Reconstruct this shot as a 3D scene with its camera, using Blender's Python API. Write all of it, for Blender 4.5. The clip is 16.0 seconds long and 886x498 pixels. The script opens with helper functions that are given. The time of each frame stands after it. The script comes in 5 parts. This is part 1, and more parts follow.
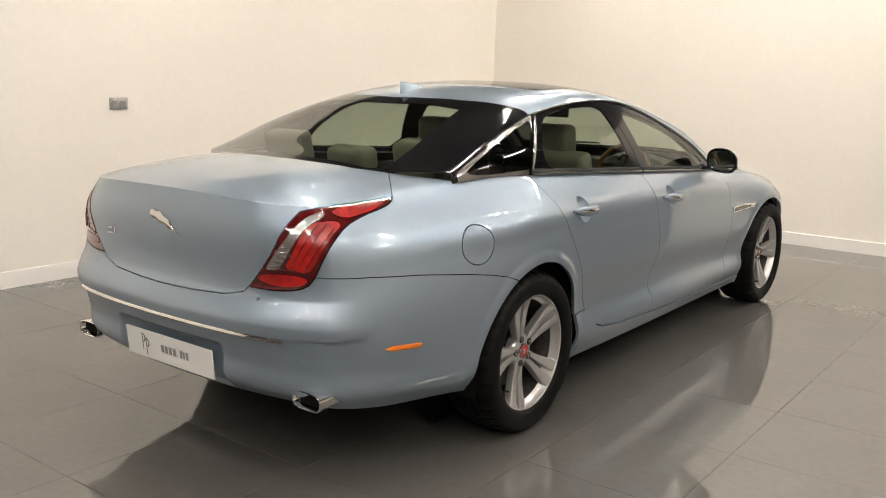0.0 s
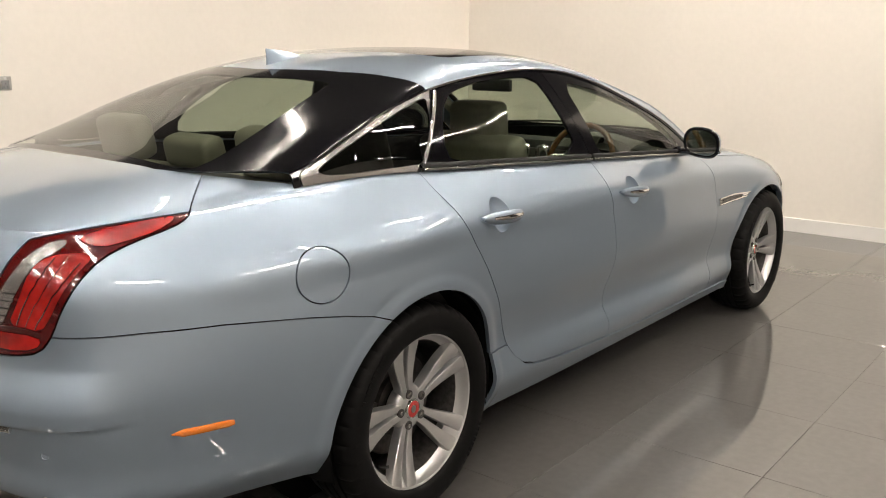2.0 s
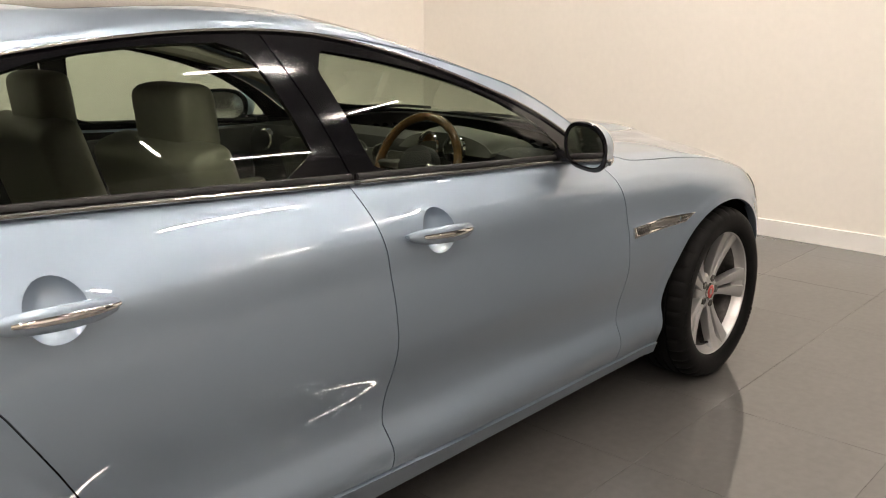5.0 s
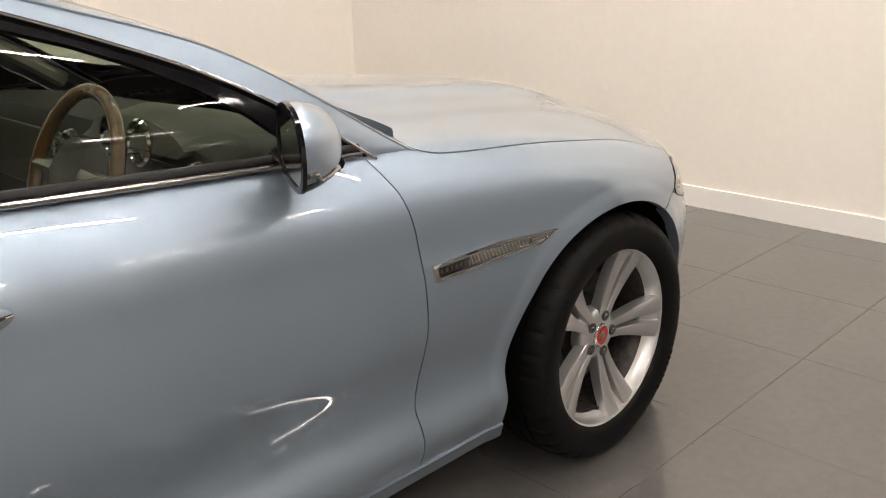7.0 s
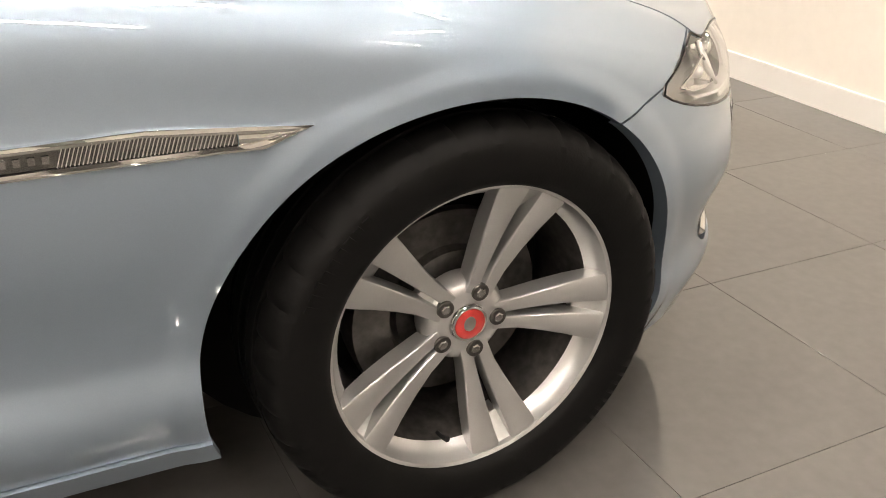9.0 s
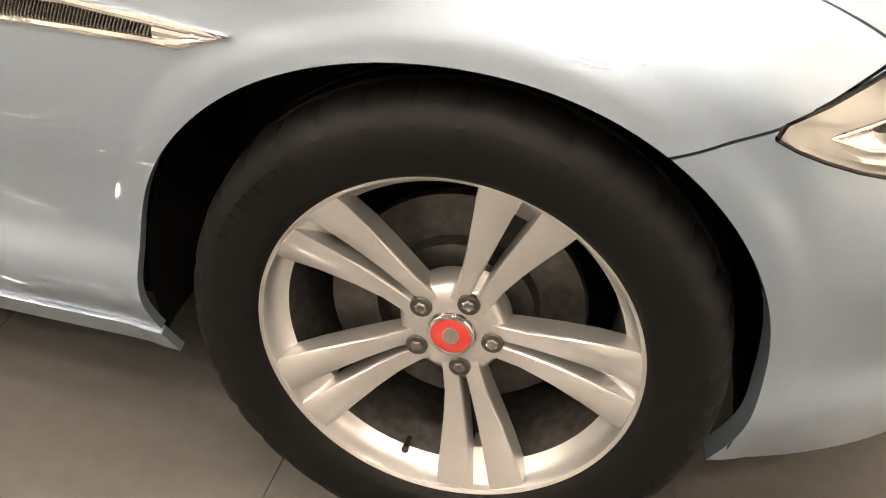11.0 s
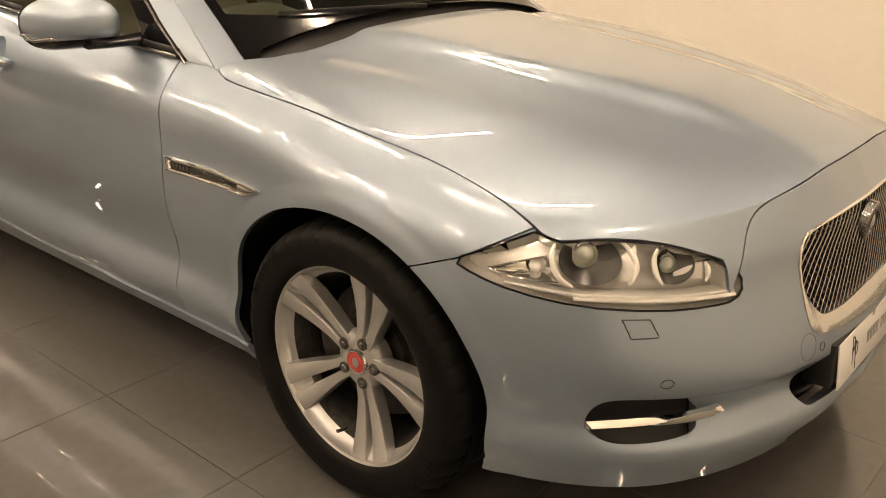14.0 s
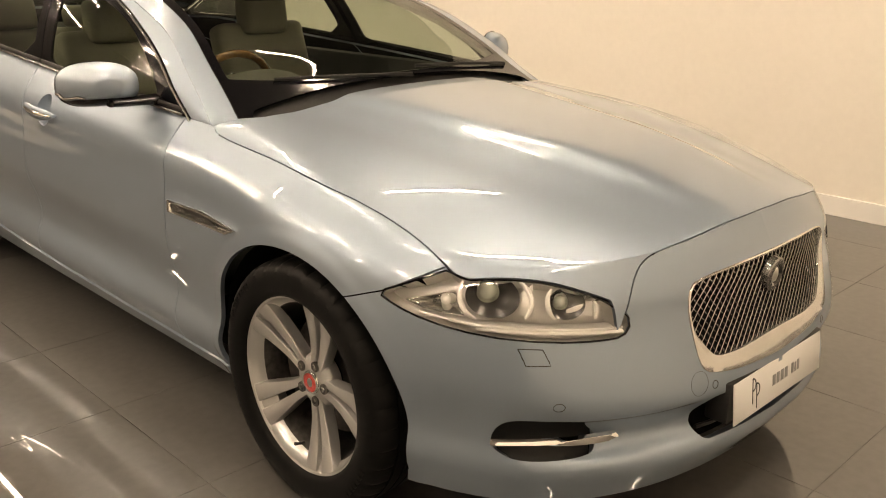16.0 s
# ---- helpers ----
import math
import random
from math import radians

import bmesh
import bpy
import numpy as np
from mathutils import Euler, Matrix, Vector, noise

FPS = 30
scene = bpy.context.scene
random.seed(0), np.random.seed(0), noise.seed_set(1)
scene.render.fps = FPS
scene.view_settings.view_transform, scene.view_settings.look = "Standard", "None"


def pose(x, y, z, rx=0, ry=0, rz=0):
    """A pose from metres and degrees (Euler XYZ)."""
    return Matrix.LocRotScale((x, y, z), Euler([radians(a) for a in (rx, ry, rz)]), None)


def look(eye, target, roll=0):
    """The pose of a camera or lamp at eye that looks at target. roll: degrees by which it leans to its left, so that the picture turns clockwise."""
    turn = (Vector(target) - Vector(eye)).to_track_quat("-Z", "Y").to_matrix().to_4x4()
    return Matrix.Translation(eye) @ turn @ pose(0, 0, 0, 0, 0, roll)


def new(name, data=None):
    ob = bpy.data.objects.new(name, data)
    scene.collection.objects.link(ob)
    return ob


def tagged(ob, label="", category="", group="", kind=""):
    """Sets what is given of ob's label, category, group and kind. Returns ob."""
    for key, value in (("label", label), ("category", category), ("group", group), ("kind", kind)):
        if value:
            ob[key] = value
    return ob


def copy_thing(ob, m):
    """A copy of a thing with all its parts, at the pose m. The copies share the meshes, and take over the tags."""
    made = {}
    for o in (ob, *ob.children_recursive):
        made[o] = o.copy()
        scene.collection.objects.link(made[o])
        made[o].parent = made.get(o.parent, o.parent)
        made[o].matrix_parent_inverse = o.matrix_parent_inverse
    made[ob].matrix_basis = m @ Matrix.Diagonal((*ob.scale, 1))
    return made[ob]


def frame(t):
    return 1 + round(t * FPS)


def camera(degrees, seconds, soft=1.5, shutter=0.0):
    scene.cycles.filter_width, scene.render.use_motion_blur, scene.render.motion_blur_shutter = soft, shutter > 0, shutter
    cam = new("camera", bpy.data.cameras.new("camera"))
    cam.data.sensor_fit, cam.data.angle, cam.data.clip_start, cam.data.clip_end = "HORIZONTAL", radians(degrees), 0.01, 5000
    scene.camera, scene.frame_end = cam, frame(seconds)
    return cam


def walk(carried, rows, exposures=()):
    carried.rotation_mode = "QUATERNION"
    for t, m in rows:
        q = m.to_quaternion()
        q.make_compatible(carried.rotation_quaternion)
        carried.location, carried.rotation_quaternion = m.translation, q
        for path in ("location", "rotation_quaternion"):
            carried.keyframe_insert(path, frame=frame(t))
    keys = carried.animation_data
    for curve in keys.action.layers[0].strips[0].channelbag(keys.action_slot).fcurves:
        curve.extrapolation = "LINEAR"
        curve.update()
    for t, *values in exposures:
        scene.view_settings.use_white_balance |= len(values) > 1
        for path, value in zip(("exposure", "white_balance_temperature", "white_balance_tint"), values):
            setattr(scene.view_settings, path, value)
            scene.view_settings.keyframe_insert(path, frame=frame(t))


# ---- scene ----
cam = camera(52.8, 16.0, soft=1.0)
PATH = [
    (0, (-3.118, -2.762, 1.486), (-1.547, -1.584, 1.103), 1.6),
    (0.5, (-2.896, -2.753, 1.482), (-1.356, -1.546, 1.071), 1.3),
    (1, (-2.628, -2.647, 1.471), (-1.087, -1.449, 1.035), 0.9),
    (1.5, (-2.359, -2.585, 1.459), (-0.812, -1.399, 1.009), 0.3),
    (2, (-2.014, -2.566, 1.456), (-0.481, -1.359, 1.018), 0.6),
    (2.5, (-1.724, -2.549, 1.438), (-0.201, -1.321, 1.024), 0.8),
    (3, (-1.394, -2.476, 1.45), (0.137, -1.258, 1.033), 0.7),
    (3.5, (-1.107, -2.451, 1.433), (0.409, -1.215, 1.015), -0.2),
    (6, (0.454, -2.253, 1.387), (1.846, -0.927, 0.835), 0.6),
    (6.5, (0.799, -2.176, 1.363), (2.18, -0.846, 0.794), -0.1),
    (7, (1.132, -2.136, 1.337), (2.491, -0.806, 0.715), -1.0),
    (7.5, (1.438, -2.093, 1.274), (2.78, -0.761, 0.621), -0.8),
    (8, (1.779, -2.018, 1.211), (3.043, -0.65, 0.483), 1.2),
    (8.5, (2.102, -1.944, 1.172), (3.202, -0.507, 0.319), 1.5),
    (9, (2.421, -1.924, 1.079), (3.267, -0.344, 0.192), 2.4),
    (9.2, (2.521, -1.903, 1.046), (3.258, -0.283, 0.134), 3.0),
    (11.5, (3.384, -1.75, 1.103), (2.806, -0.195, -0.014), 2.7),
    (12, (3.612, -1.803, 1.199), (2.791, -0.302, 0.162), 0.7),
    (12.5, (3.82, -1.89, 1.269), (2.835, -0.434, 0.315), 0.1),
    (13, (3.998, -2.033, 1.317), (2.927, -0.586, 0.446), 0.4),
    (13.5, (4.179, -2.123, 1.376), (3.044, -0.682, 0.578), 0.3),
    (14, (4.382, -2.146, 1.377), (3.181, -0.732, 0.629), 0.2),
    (14.5, (4.524, -2.193, 1.405), (3.28, -0.797, 0.695), 0.1),
    (15, (4.63, -2.249, 1.417), (3.357, -0.857, 0.752), 0.0),
    (15.5, (4.743, -2.207, 1.418), (3.423, -0.839, 0.796), 0.3),
    (16, (4.819, -2.14, 1.439), (3.468, -0.806, 0.813), 0.5),
]
EXPOSURE = [(0.0, 0.74, 6600, 13), (3.5, 0.74, 6700, 15), (6.5, 0.78, 6600, 16), (7.5, 0.78, 6550, 16), (8.5, 0.92, 6600, 15), (9.0, 1.28, 6850, 15), (9.4, 1.3, 6850, 15), (11.3, 2.0, 7900, 18), (12.0, 1.32, 8900, 20), (13.0, 0.70, 9400, 20), (16.0, 0.74, 8800, 18)]
walk(cam, [(t, look(eye, target, roll)) for t, eye, target, roll in PATH], EXPOSURE)
# ---------------------------------------------------------------- world and light
world = bpy.data.worlds.new("world")
scene.world = world
world.use_nodes = True
world.node_tree.nodes["Background"].inputs[0].default_value = (1.0, 0.93, 0.84, 1)
world.node_tree.nodes["Background"].inputs[1].default_value = 0.02


# ---------------------------------------------------------------- materials
def material(name, color, rough=0.5, metal=0.0, coat=0.0, grain=0.0, grain_scale=40.0, bump=0.0, bump_scale=60.0,
             stain=0.0, stain_scale=1.5, transmission=0.0, ior=1.45, emit=0.0, flake=0.0, rough_var=0.0, spec=0.5, coat_rough=0.03):
    m = bpy.data.materials.new(name)
    m.use_nodes = True
    nt = m.node_tree
    b = nt.nodes["Principled BSDF"]
    b.inputs["Base Color"].default_value = (*color, 1)
    b.inputs["Roughness"].default_value = rough
    b.inputs["Metallic"].default_value = metal
    b.inputs["Coat Weight"].default_value = coat
    b.inputs["Coat Roughness"].default_value = coat_rough
    b.inputs["Specular IOR Level"].default_value = spec
    b.inputs["Transmission Weight"].default_value = transmission
    b.inputs["IOR"].default_value = ior
    if emit:
        b.inputs["Emission Color"].default_value = (*color, 1)
        b.inputs["Emission Strength"].default_value = emit
    if grain or stain or bump or rough_var or flake:
        geo = nt.nodes.new("ShaderNodeTexCoord")
    if grain or stain:
        last = None
        for amount, scale, detail in ((grain, grain_scale, 6), (stain, stain_scale, 4)):
            if not amount:
                continue
            n = nt.nodes.new("ShaderNodeTexNoise")
            n.inputs["Scale"].default_value, n.inputs["Detail"].default_value = scale, detail
            nt.links.new(geo.outputs["Object"], n.inputs["Vector"])
            r = nt.nodes.new("ShaderNodeMapRange")
            r.inputs["From Min"].default_value, r.inputs["From Max"].default_value = 0.3, 0.7
            r.inputs["To Min"].default_value, r.inputs["To Max"].default_value = 1 - amount, 1 + amount
            nt.links.new(n.outputs["Fac"], r.inputs["Value"])
            mix = nt.nodes.new("ShaderNodeMix")
            mix.data_type, mix.blend_type = "RGBA", "MULTIPLY"
            mix.inputs["Factor"].default_value = 1
            if last is None:
                mix.inputs["A"].default_value = (*color, 1)
            else:
                nt.links.new(last, mix.inputs["A"])
            nt.links.new(r.outputs["Result"], mix.inputs["B"])
            last = mix.outputs["Result"]
        nt.links.new(last, b.inputs["Base Color"])
    if rough_var:
        n = nt.nodes.new("ShaderNodeTexNoise")
        n.inputs["Scale"].default_value, n.inputs["Detail"].default_value = 2.3, 6
        nt.links.new(geo.outputs["Object"], n.inputs["Vector"])
        r = nt.nodes.new("ShaderNodeMapRange")
        r.inputs["To Min"].default_value, r.inputs["To Max"].default_value = max(0.01, rough - rough_var), rough + rough_var
        nt.links.new(n.outputs["Fac"], r.inputs["Value"])
        nt.links.new(r.outputs["Result"], b.inputs["Roughness"])
    if flake:
        v = nt.nodes.new("ShaderNodeTexVoronoi")
        v.inputs["Scale"].default_value = 1500
        nt.links.new(geo.outputs["Object"], v.inputs["Vector"])
        bp = nt.nodes.new("ShaderNodeBump")
        bp.inputs["Strength"].default_value, bp.inputs["Distance"].default_value = flake, 0.0004
        nt.links.new(v.outputs["Distance"], bp.inputs["Height"])
        nt.links.new(bp.outputs["Normal"], b.inputs["Normal"])
    if bump:
        n = nt.nodes.new("ShaderNodeTexNoise")
        n.inputs["Scale"].default_value, n.inputs["Detail"].default_value = bump_scale, 5
        nt.links.new(geo.outputs["Object"], n.inputs["Vector"])
        bp = nt.nodes.new("ShaderNodeBump")
        bp.inputs["Strength"].default_value, bp.inputs["Distance"].default_value = bump, 0.002
        nt.links.new(n.outputs["Fac"], bp.inputs["Height"])
        nt.links.new(bp.outputs["Normal"], b.inputs["Normal"])
    return m


PAINT = material("pale_blue_metallic_paint", (0.282, 0.352, 0.428), 0.42, 0.70, coat=1.0, grain=0.03, grain_scale=700, coat_rough=0.012)
PAINT.node_tree.nodes["Principled BSDF"].inputs["Coat IOR"].default_value = 1.6
PLASTIC = material("black_plastic", (0.008, 0.008, 0.0085), 0.5, bump=0.1, bump_scale=300)
GLOSS = material("gloss_black", (0.004, 0.004, 0.005), 0.09, spec=0.4)
# felt of the arches; the same black is the shade behind panel gaps
LINER = material("liner_felt_and_shade", (0.006, 0.006, 0.006), 0.9, bump=0.3, bump_scale=200, spec=0.1)
RUBBER = material("tyre_rubber", (0.0045, 0.0044, 0.0043), 0.55, grain=0.15, grain_scale=30, bump=0.15, bump_scale=250, spec=0.14)
CHROME = material("chrome", (0.80, 0.79, 0.77), 0.07, 1.0, rough_var=0.03)
SATIN = material("satin_aluminium", (0.36, 0.355, 0.345), 0.24, 1.0, rough_var=0.05)
ALLOY = material("silver_alloy_paint", (0.56, 0.56, 0.555), 0.30, 0.8, coat=0.5, grain=0.03, grain_scale=500)
# iron of the brakes; also the shade put into barrel and bolt recesses
IRON_SHADE = material("disc_iron_and_wheel_shade", (0.09, 0.085, 0.08), 0.45, 0.8, grain=0.3, grain_scale=60)
RED = material("red_lens", (0.30, 0.006, 0.004), 0.25, coat=1.0, stain=0.45, stain_scale=18, bump=0.5, bump_scale=60)
DARKRED = material("deep_red_lens", (0.075, 0.002, 0.002), 0.10, coat=1.0)
SILVER = material("bright_reflector", (0.42, 0.41, 0.40), 0.22, 0.8, bump=0.35, bump_scale=90)
OLIVE = material("olive_grey_leather", (0.050, 0.049, 0.041), 0.5, grain=0.06, grain_scale=60, bump=0.2, bump_scale=350)
BADGE = material("red_enamel", (0.48, 0.035, 0.03), 0.25, coat=0.6)
AMBER = material("amber_reflector", (0.75, 0.19, 0.015), 0.2, coat=0.8, grain=0.12, grain_scale=300)
CLEAR = material("clear_glass", (0.93, 0.96, 0.95), 0.0, transmission=1.0, ior=1.0)
WHITE = material("plate_acrylic", (0.78, 0.78, 0.76), 0.25, coat=0.4)
INK = material("black_ink", (0.03, 0.03, 0.03), 0.5)
GREYINK = material("grey_ink", (0.24, 0.24, 0.24), 0.5)
LEATHER = material("ivory_leather", (0.20, 0.19, 0.155), 0.5, grain=0.06, grain_scale=60, bump=0.2, bump_scale=350)
DASH = material("charcoal_soft_trim", (0.010, 0.0097, 0.0095), 0.6, bump=0.2, bump_scale=300)
WOOD = material("walnut_veneer", (0.11, 0.055, 0.022), 0.2, coat=0.6, grain=0.35, grain_scale=30)
WALL = material("cream_wall_paint", (0.80, 0.765, 0.70), 0.65, grain=0.015, grain_scale=25, stain=0.02, stain_scale=0.7, bump=0.06, bump_scale=120)
SKIRT = material("white_skirting_paint", (0.80, 0.79, 0.76), 0.4, stain=0.03)
TILE = material("grey_polished_porcelain", (0.102, 0.098, 0.093), 0.5, coat=1.0, coat_rough=0.018, grain=0.06, grain_scale=30, stain=0.10, stain_scale=1.1, spec=0.1)
TILE.node_tree.nodes["Principled BSDF"].inputs["Coat IOR"].default_value = 1.62
GROUT = material("dark_grout", (0.10, 0.095, 0.09), 0.7, grain=0.1)
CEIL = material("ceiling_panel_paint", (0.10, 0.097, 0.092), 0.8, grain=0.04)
# for unseen walls: dim surroundings put into the colour, to darken reflections
DIM = material("unseen_dark_wall", (0.045, 0.042, 0.040), 0.65, grain=0.02, grain_scale=25, stain=0.03, stain_scale=0.7)
# for the unseen right wall: set below the cream to weaken its reflection
MID = material("unseen_mid_wall", (0.48, 0.455, 0.42), 0.65, grain=0.02, grain_scale=25, stain=0.03, stain_scale=0.7)
STEEL = material("brushed_steel", (0.50, 0.49, 0.46), 0.32, 1.0, grain=0.05, grain_scale=200)
LAMP = material("lamp_diffuser", (1.0, 0.93, 0.83), 0.5, emit=178.0)


# ---------------------------------------------------------------- mesh helpers
class Surf:
    """Points and polygons of a surface."""

    def __init__(self, v, f):
        self.v, self.f = np.asarray(v, float).reshape(-1, 3), f


def spline(keys, values, q):
    """A smooth curve through values at keys, read at q."""
    keys, values, q = np.asarray(keys, float), np.asarray(values, float), np.asarray(q, float)
    d = np.diff(values, axis=0) / np.diff(keys).reshape(-1, *([1] * (values.ndim - 1)))
    h = np.diff(keys).reshape(-1, *([1] * (values.ndim - 1)))
    tan = np.concatenate([d[:1], (d[:-1] * h[1:] + d[1:] * h[:-1]) / (h[1:] + h[:-1]), d[-1:]])
    i = np.clip(np.searchsorted(keys, q, side="right") - 1, 0, len(keys) - 2)
    s = ((q - keys[i]) / (keys[i + 1] - keys[i])).reshape(-1, *([1] * (values.ndim - 1)))
    hh = h[i]
    return ((1 + 2 * s) * (1 - s) ** 2 * values[i] + s * (1 - s) ** 2 * hh * tan[i]
            + s * s * (3 - 2 * s) * values[i + 1] + s * s * (s - 1) * hh * tan[i + 1])


def grid(points):
    """A surface from an array rows x columns x 3."""
    a, b = points.shape[:2]
    f = [(i * b + j, i * b + j + 1, (i + 1) * b + j + 1, (i + 1) * b + j) for i in range(a - 1) for j in range(b - 1)]
    return Surf(points.reshape(-1, 3), f)


def clip(s, values, level, below):
    """The part of a surface where values are below (or above) a level, cut cleanly along it."""
    d = (np.asarray(values) - level) * (1 if below else -1)
    inside = d < 0
    if inside.all():
        return s, values
    verts, vals, made, faces, keep = list(s.v), list(values), {}, [], {}
    for face in s.f:
        k = [inside[i] for i in face]
        if all(k):
            faces.append(face)
            continue
        if not any(k):
            continue
        out = []
        for a, b in zip(face, face[1:] + face[:1]):
            if inside[a]:
                out.append(a)
            if inside[a] != inside[b]:
                key = (min(a, b), max(a, b))
                if key not in made:
                    w = d[key[0]] / (d[key[0]] - d[key[1]])
                    made[key] = len(verts)
                    verts.append(s.v[key[0]] * (1 - w) + s.v[key[1]] * w)
                    vals.append(level)
                out.append(made[key])
        if len(out) > 2:
            faces.append(tuple(out))
    used = sorted({i for f in faces for i in f})
    back = {i: n for n, i in enumerate(used)}
    return Surf([verts[i] for i in used] if used else np.zeros((0, 3)), [tuple(back[i] for i in f) for f in faces]), np.array([vals[i] for i in used])


def outline(points, n=12, closed=True):
    """Corner points joined by a smooth closed (or open) curve."""
    p = np.array(points, float)
    if closed:
        p = np.concatenate([p[-2:], p, p[:2]])
        k = np.arange(len(p))
        return spline(k, p, np.linspace(2, len(p) - 2, n * (len(p) - 4), endpoint=False))
    return spline(np.arange(len(p)), p, np.linspace(0, len(p) - 1, n * (len(p) - 1) + 1))


def inside_distance(q, poly):
    """Distance of points from a closed outline, negative within it."""
    best, odd = np.full(len(q), 1e9), np.zeros(len(q), bool)
    for a, b in zip(poly, np.roll(poly, -1, 0)):
        ab = b - a
        t = np.clip(((q - a) @ ab) / max(ab @ ab, 1e-12), 0, 1)
        best = np.minimum(best, np.hypot(*(q - a - t[:, None] * ab).T))
        if a[1] != b[1]:
            odd ^= ((a[1] > q[:, 1]) != (b[1] > q[:, 1])) & (q[:, 0] < (b[0] - a[0]) * (q[:, 1] - a[1]) / (b[1] - a[1]) + a[0])
    return np.where(odd, -best, best)


def cut(s, poly, axes, gap=0.0045):
    """The part of a surface inside an outline drawn in two of its axes, and the rest, with a gap between."""
    d = inside_distance(s.v[:, axes], np.asarray(poly, float))
    return clip(s, d, -gap / 2, True)[0], clip(s, d, gap / 2, False)[0]


def mirrored(s):
    return Surf(s.v * (1, -1, 1), [tuple(reversed(f)) for f in s.f])


def joined(*some):
    v, f, n = [], [], 0
    for s in some:
        v.append(s.v)
        f += [tuple(i + n for i in face) for face in s.f]
        n += len(s.v)
    return Surf(np.concatenate(v), f)


def make(name, s, mat, parent=None, label="", thick=0.0, smooth=True, weld=0.0, flip=False, angle=40):
    """A surface as a mesh object; thick folds its open edges inwards by that depth."""
    bm = bmesh.new()
    vs = [bm.verts.new(p) for p in s.v]
    for f in s.f:
        try:
            bm.faces.new([vs[i] for i in f])
        except ValueError:
            pass
    bmesh.ops.remove_doubles(bm, verts=bm.verts, dist=max(weld, 1e-5))
    bmesh.ops.dissolve_degenerate(bm, edges=bm.edges, dist=1e-5)
    if flip:
        bmesh.ops.reverse_faces(bm, faces=bm.faces)
    if thick:
        bm.normal_update()
        rim = [e for e in bm.edges if e.is_boundary]
        normals = {v: v.normal.copy() for e in rim for v in e.verts}
        made = bmesh.ops.extrude_edge_only(bm, edges=rim)["geom"]
        old = {tuple(round(c, 6) for c in v.co): n for v, n in normals.items()}
        for v in made:
            if isinstance(v, bmesh.types.BMVert):
                n = old.get(tuple(round(c, 6) for c in v.co))
                if n is not None:
                    v.co -= n * thick
    return part(name, bm, mat, parent, label, smooth, angle)


def part(name, bm, mat, parent=None, label="", smooth=True, angle=40):
    """One mesh object from a bmesh, under a thing or a part."""
    me = bpy.data.meshes.new(name)
    bm.to_mesh(me)
    bm.free()
    me.materials.append(mat)
    if smooth:
        me.shade_smooth()
        me.set_sharp_from_angle(angle=radians(angle))
    ob = new(name, me)
    if parent is not None:
        ob.parent = parent
    if label:
        ob["label"] = label
    return ob


def thing(name, label, category, group="", kind="", at=None):
    ob = new(name)
    if at is not None:
        ob.matrix_basis = at
    return tagged(ob, label, category, group, kind)


def box(bm, lo, hi, bevel=0.0, m=None):
    r = bmesh.ops.create_cube(bm, size=1)
    lo, hi = Vector(lo), Vector(hi)
    for v in r["verts"]:
        v.co = Vector([lo[i] + (v.co[i] + 0.5) * (hi[i] - lo[i]) for i in range(3)])
        if m:
            v.co = m @ v.co
    if bevel:
        bmesh.ops.bevel(bm, geom=list({e for v in r["verts"] for e in v.link_edges}), offset=bevel, segments=2, affect="EDGES", profile=0.5)
    return bm


def lathe(profile, n=72, close=False):
    """A surface of revolution about the y axis from (radius, y) pairs."""
    p = np.array(profile, float)
    a = np.linspace(0, 2 * math.pi, n, endpoint=False)
    v = np.stack([p[:, 0, None] * np.cos(a), np.repeat(p[:, 1, None], n, 1), p[:, 0, None] * np.sin(a)], -1)
    rows = len(p)
    f = [(i * n + j, i * n + (j + 1) % n, (i + 1) * n + (j + 1) % n, (i + 1) * n + j) for i in range(rows - 1) for j in range(n)]
    return Surf(v.reshape(-1, 3), f)


def tube(points, radius, n=8, flat=1.0):
    """A round bar along a line of points; flat squeezes it along z."""
    p = np.asarray(points, float)
    t = np.gradient(p, axis=0)
    t /= np.linalg.norm(t, axis=1)[:, None] + 1e-12
    up = np.array([0, 0, 1.0])
    side = np.cross(t, up)
    side /= np.linalg.norm(side, axis=1)[:, None] + 1e-9
    nrm = np.cross(side, t)
    a = np.linspace(0, 2 * math.pi, n, endpoint=False)
    r = np.broadcast_to(np.asarray(radius, float).reshape(-1, 1, 1), (len(p), 1, 1))
    v = p[:, None] + r * (side[:, None] * np.cos(a)[None, :, None] + flat * nrm[:, None] * np.sin(a)[None, :, None])
    f = [(i * n + j, i * n + (j + 1) % n, (i + 1) * n + (j + 1) % n, (i + 1) * n + j) for i in range(len(p) - 1) for j in range(n)]
    f += [tuple(range(n))[::-1], tuple((len(p) - 1) * n + j for j in range(n))]
    return Surf(v.reshape(-1, 3), f)


# ---------------------------------------------------------------- the room
X0, X1, Y0, Y1, HIGH = -7.0, 5.53, -6.5, 3.065, 4.2
X2, WALL_END = 9.0, -2.6   # an unseen dark recess past the front wall's end, added for the flank's reflections


def room_box(name, lo, hi, mat, label, category):
    return tagged(part(name, box(bmesh.new(), lo, hi), mat, smooth=False), label, category, kind="structure")


def floor_tiles():
    room_box("floor", (X0 - 0.2, Y0 - 0.2, -0.2), (X2 + 0.2, Y1 + 0.2, -0.003), GROUT, "grey tiled showroom floor with dark joints", "floor")


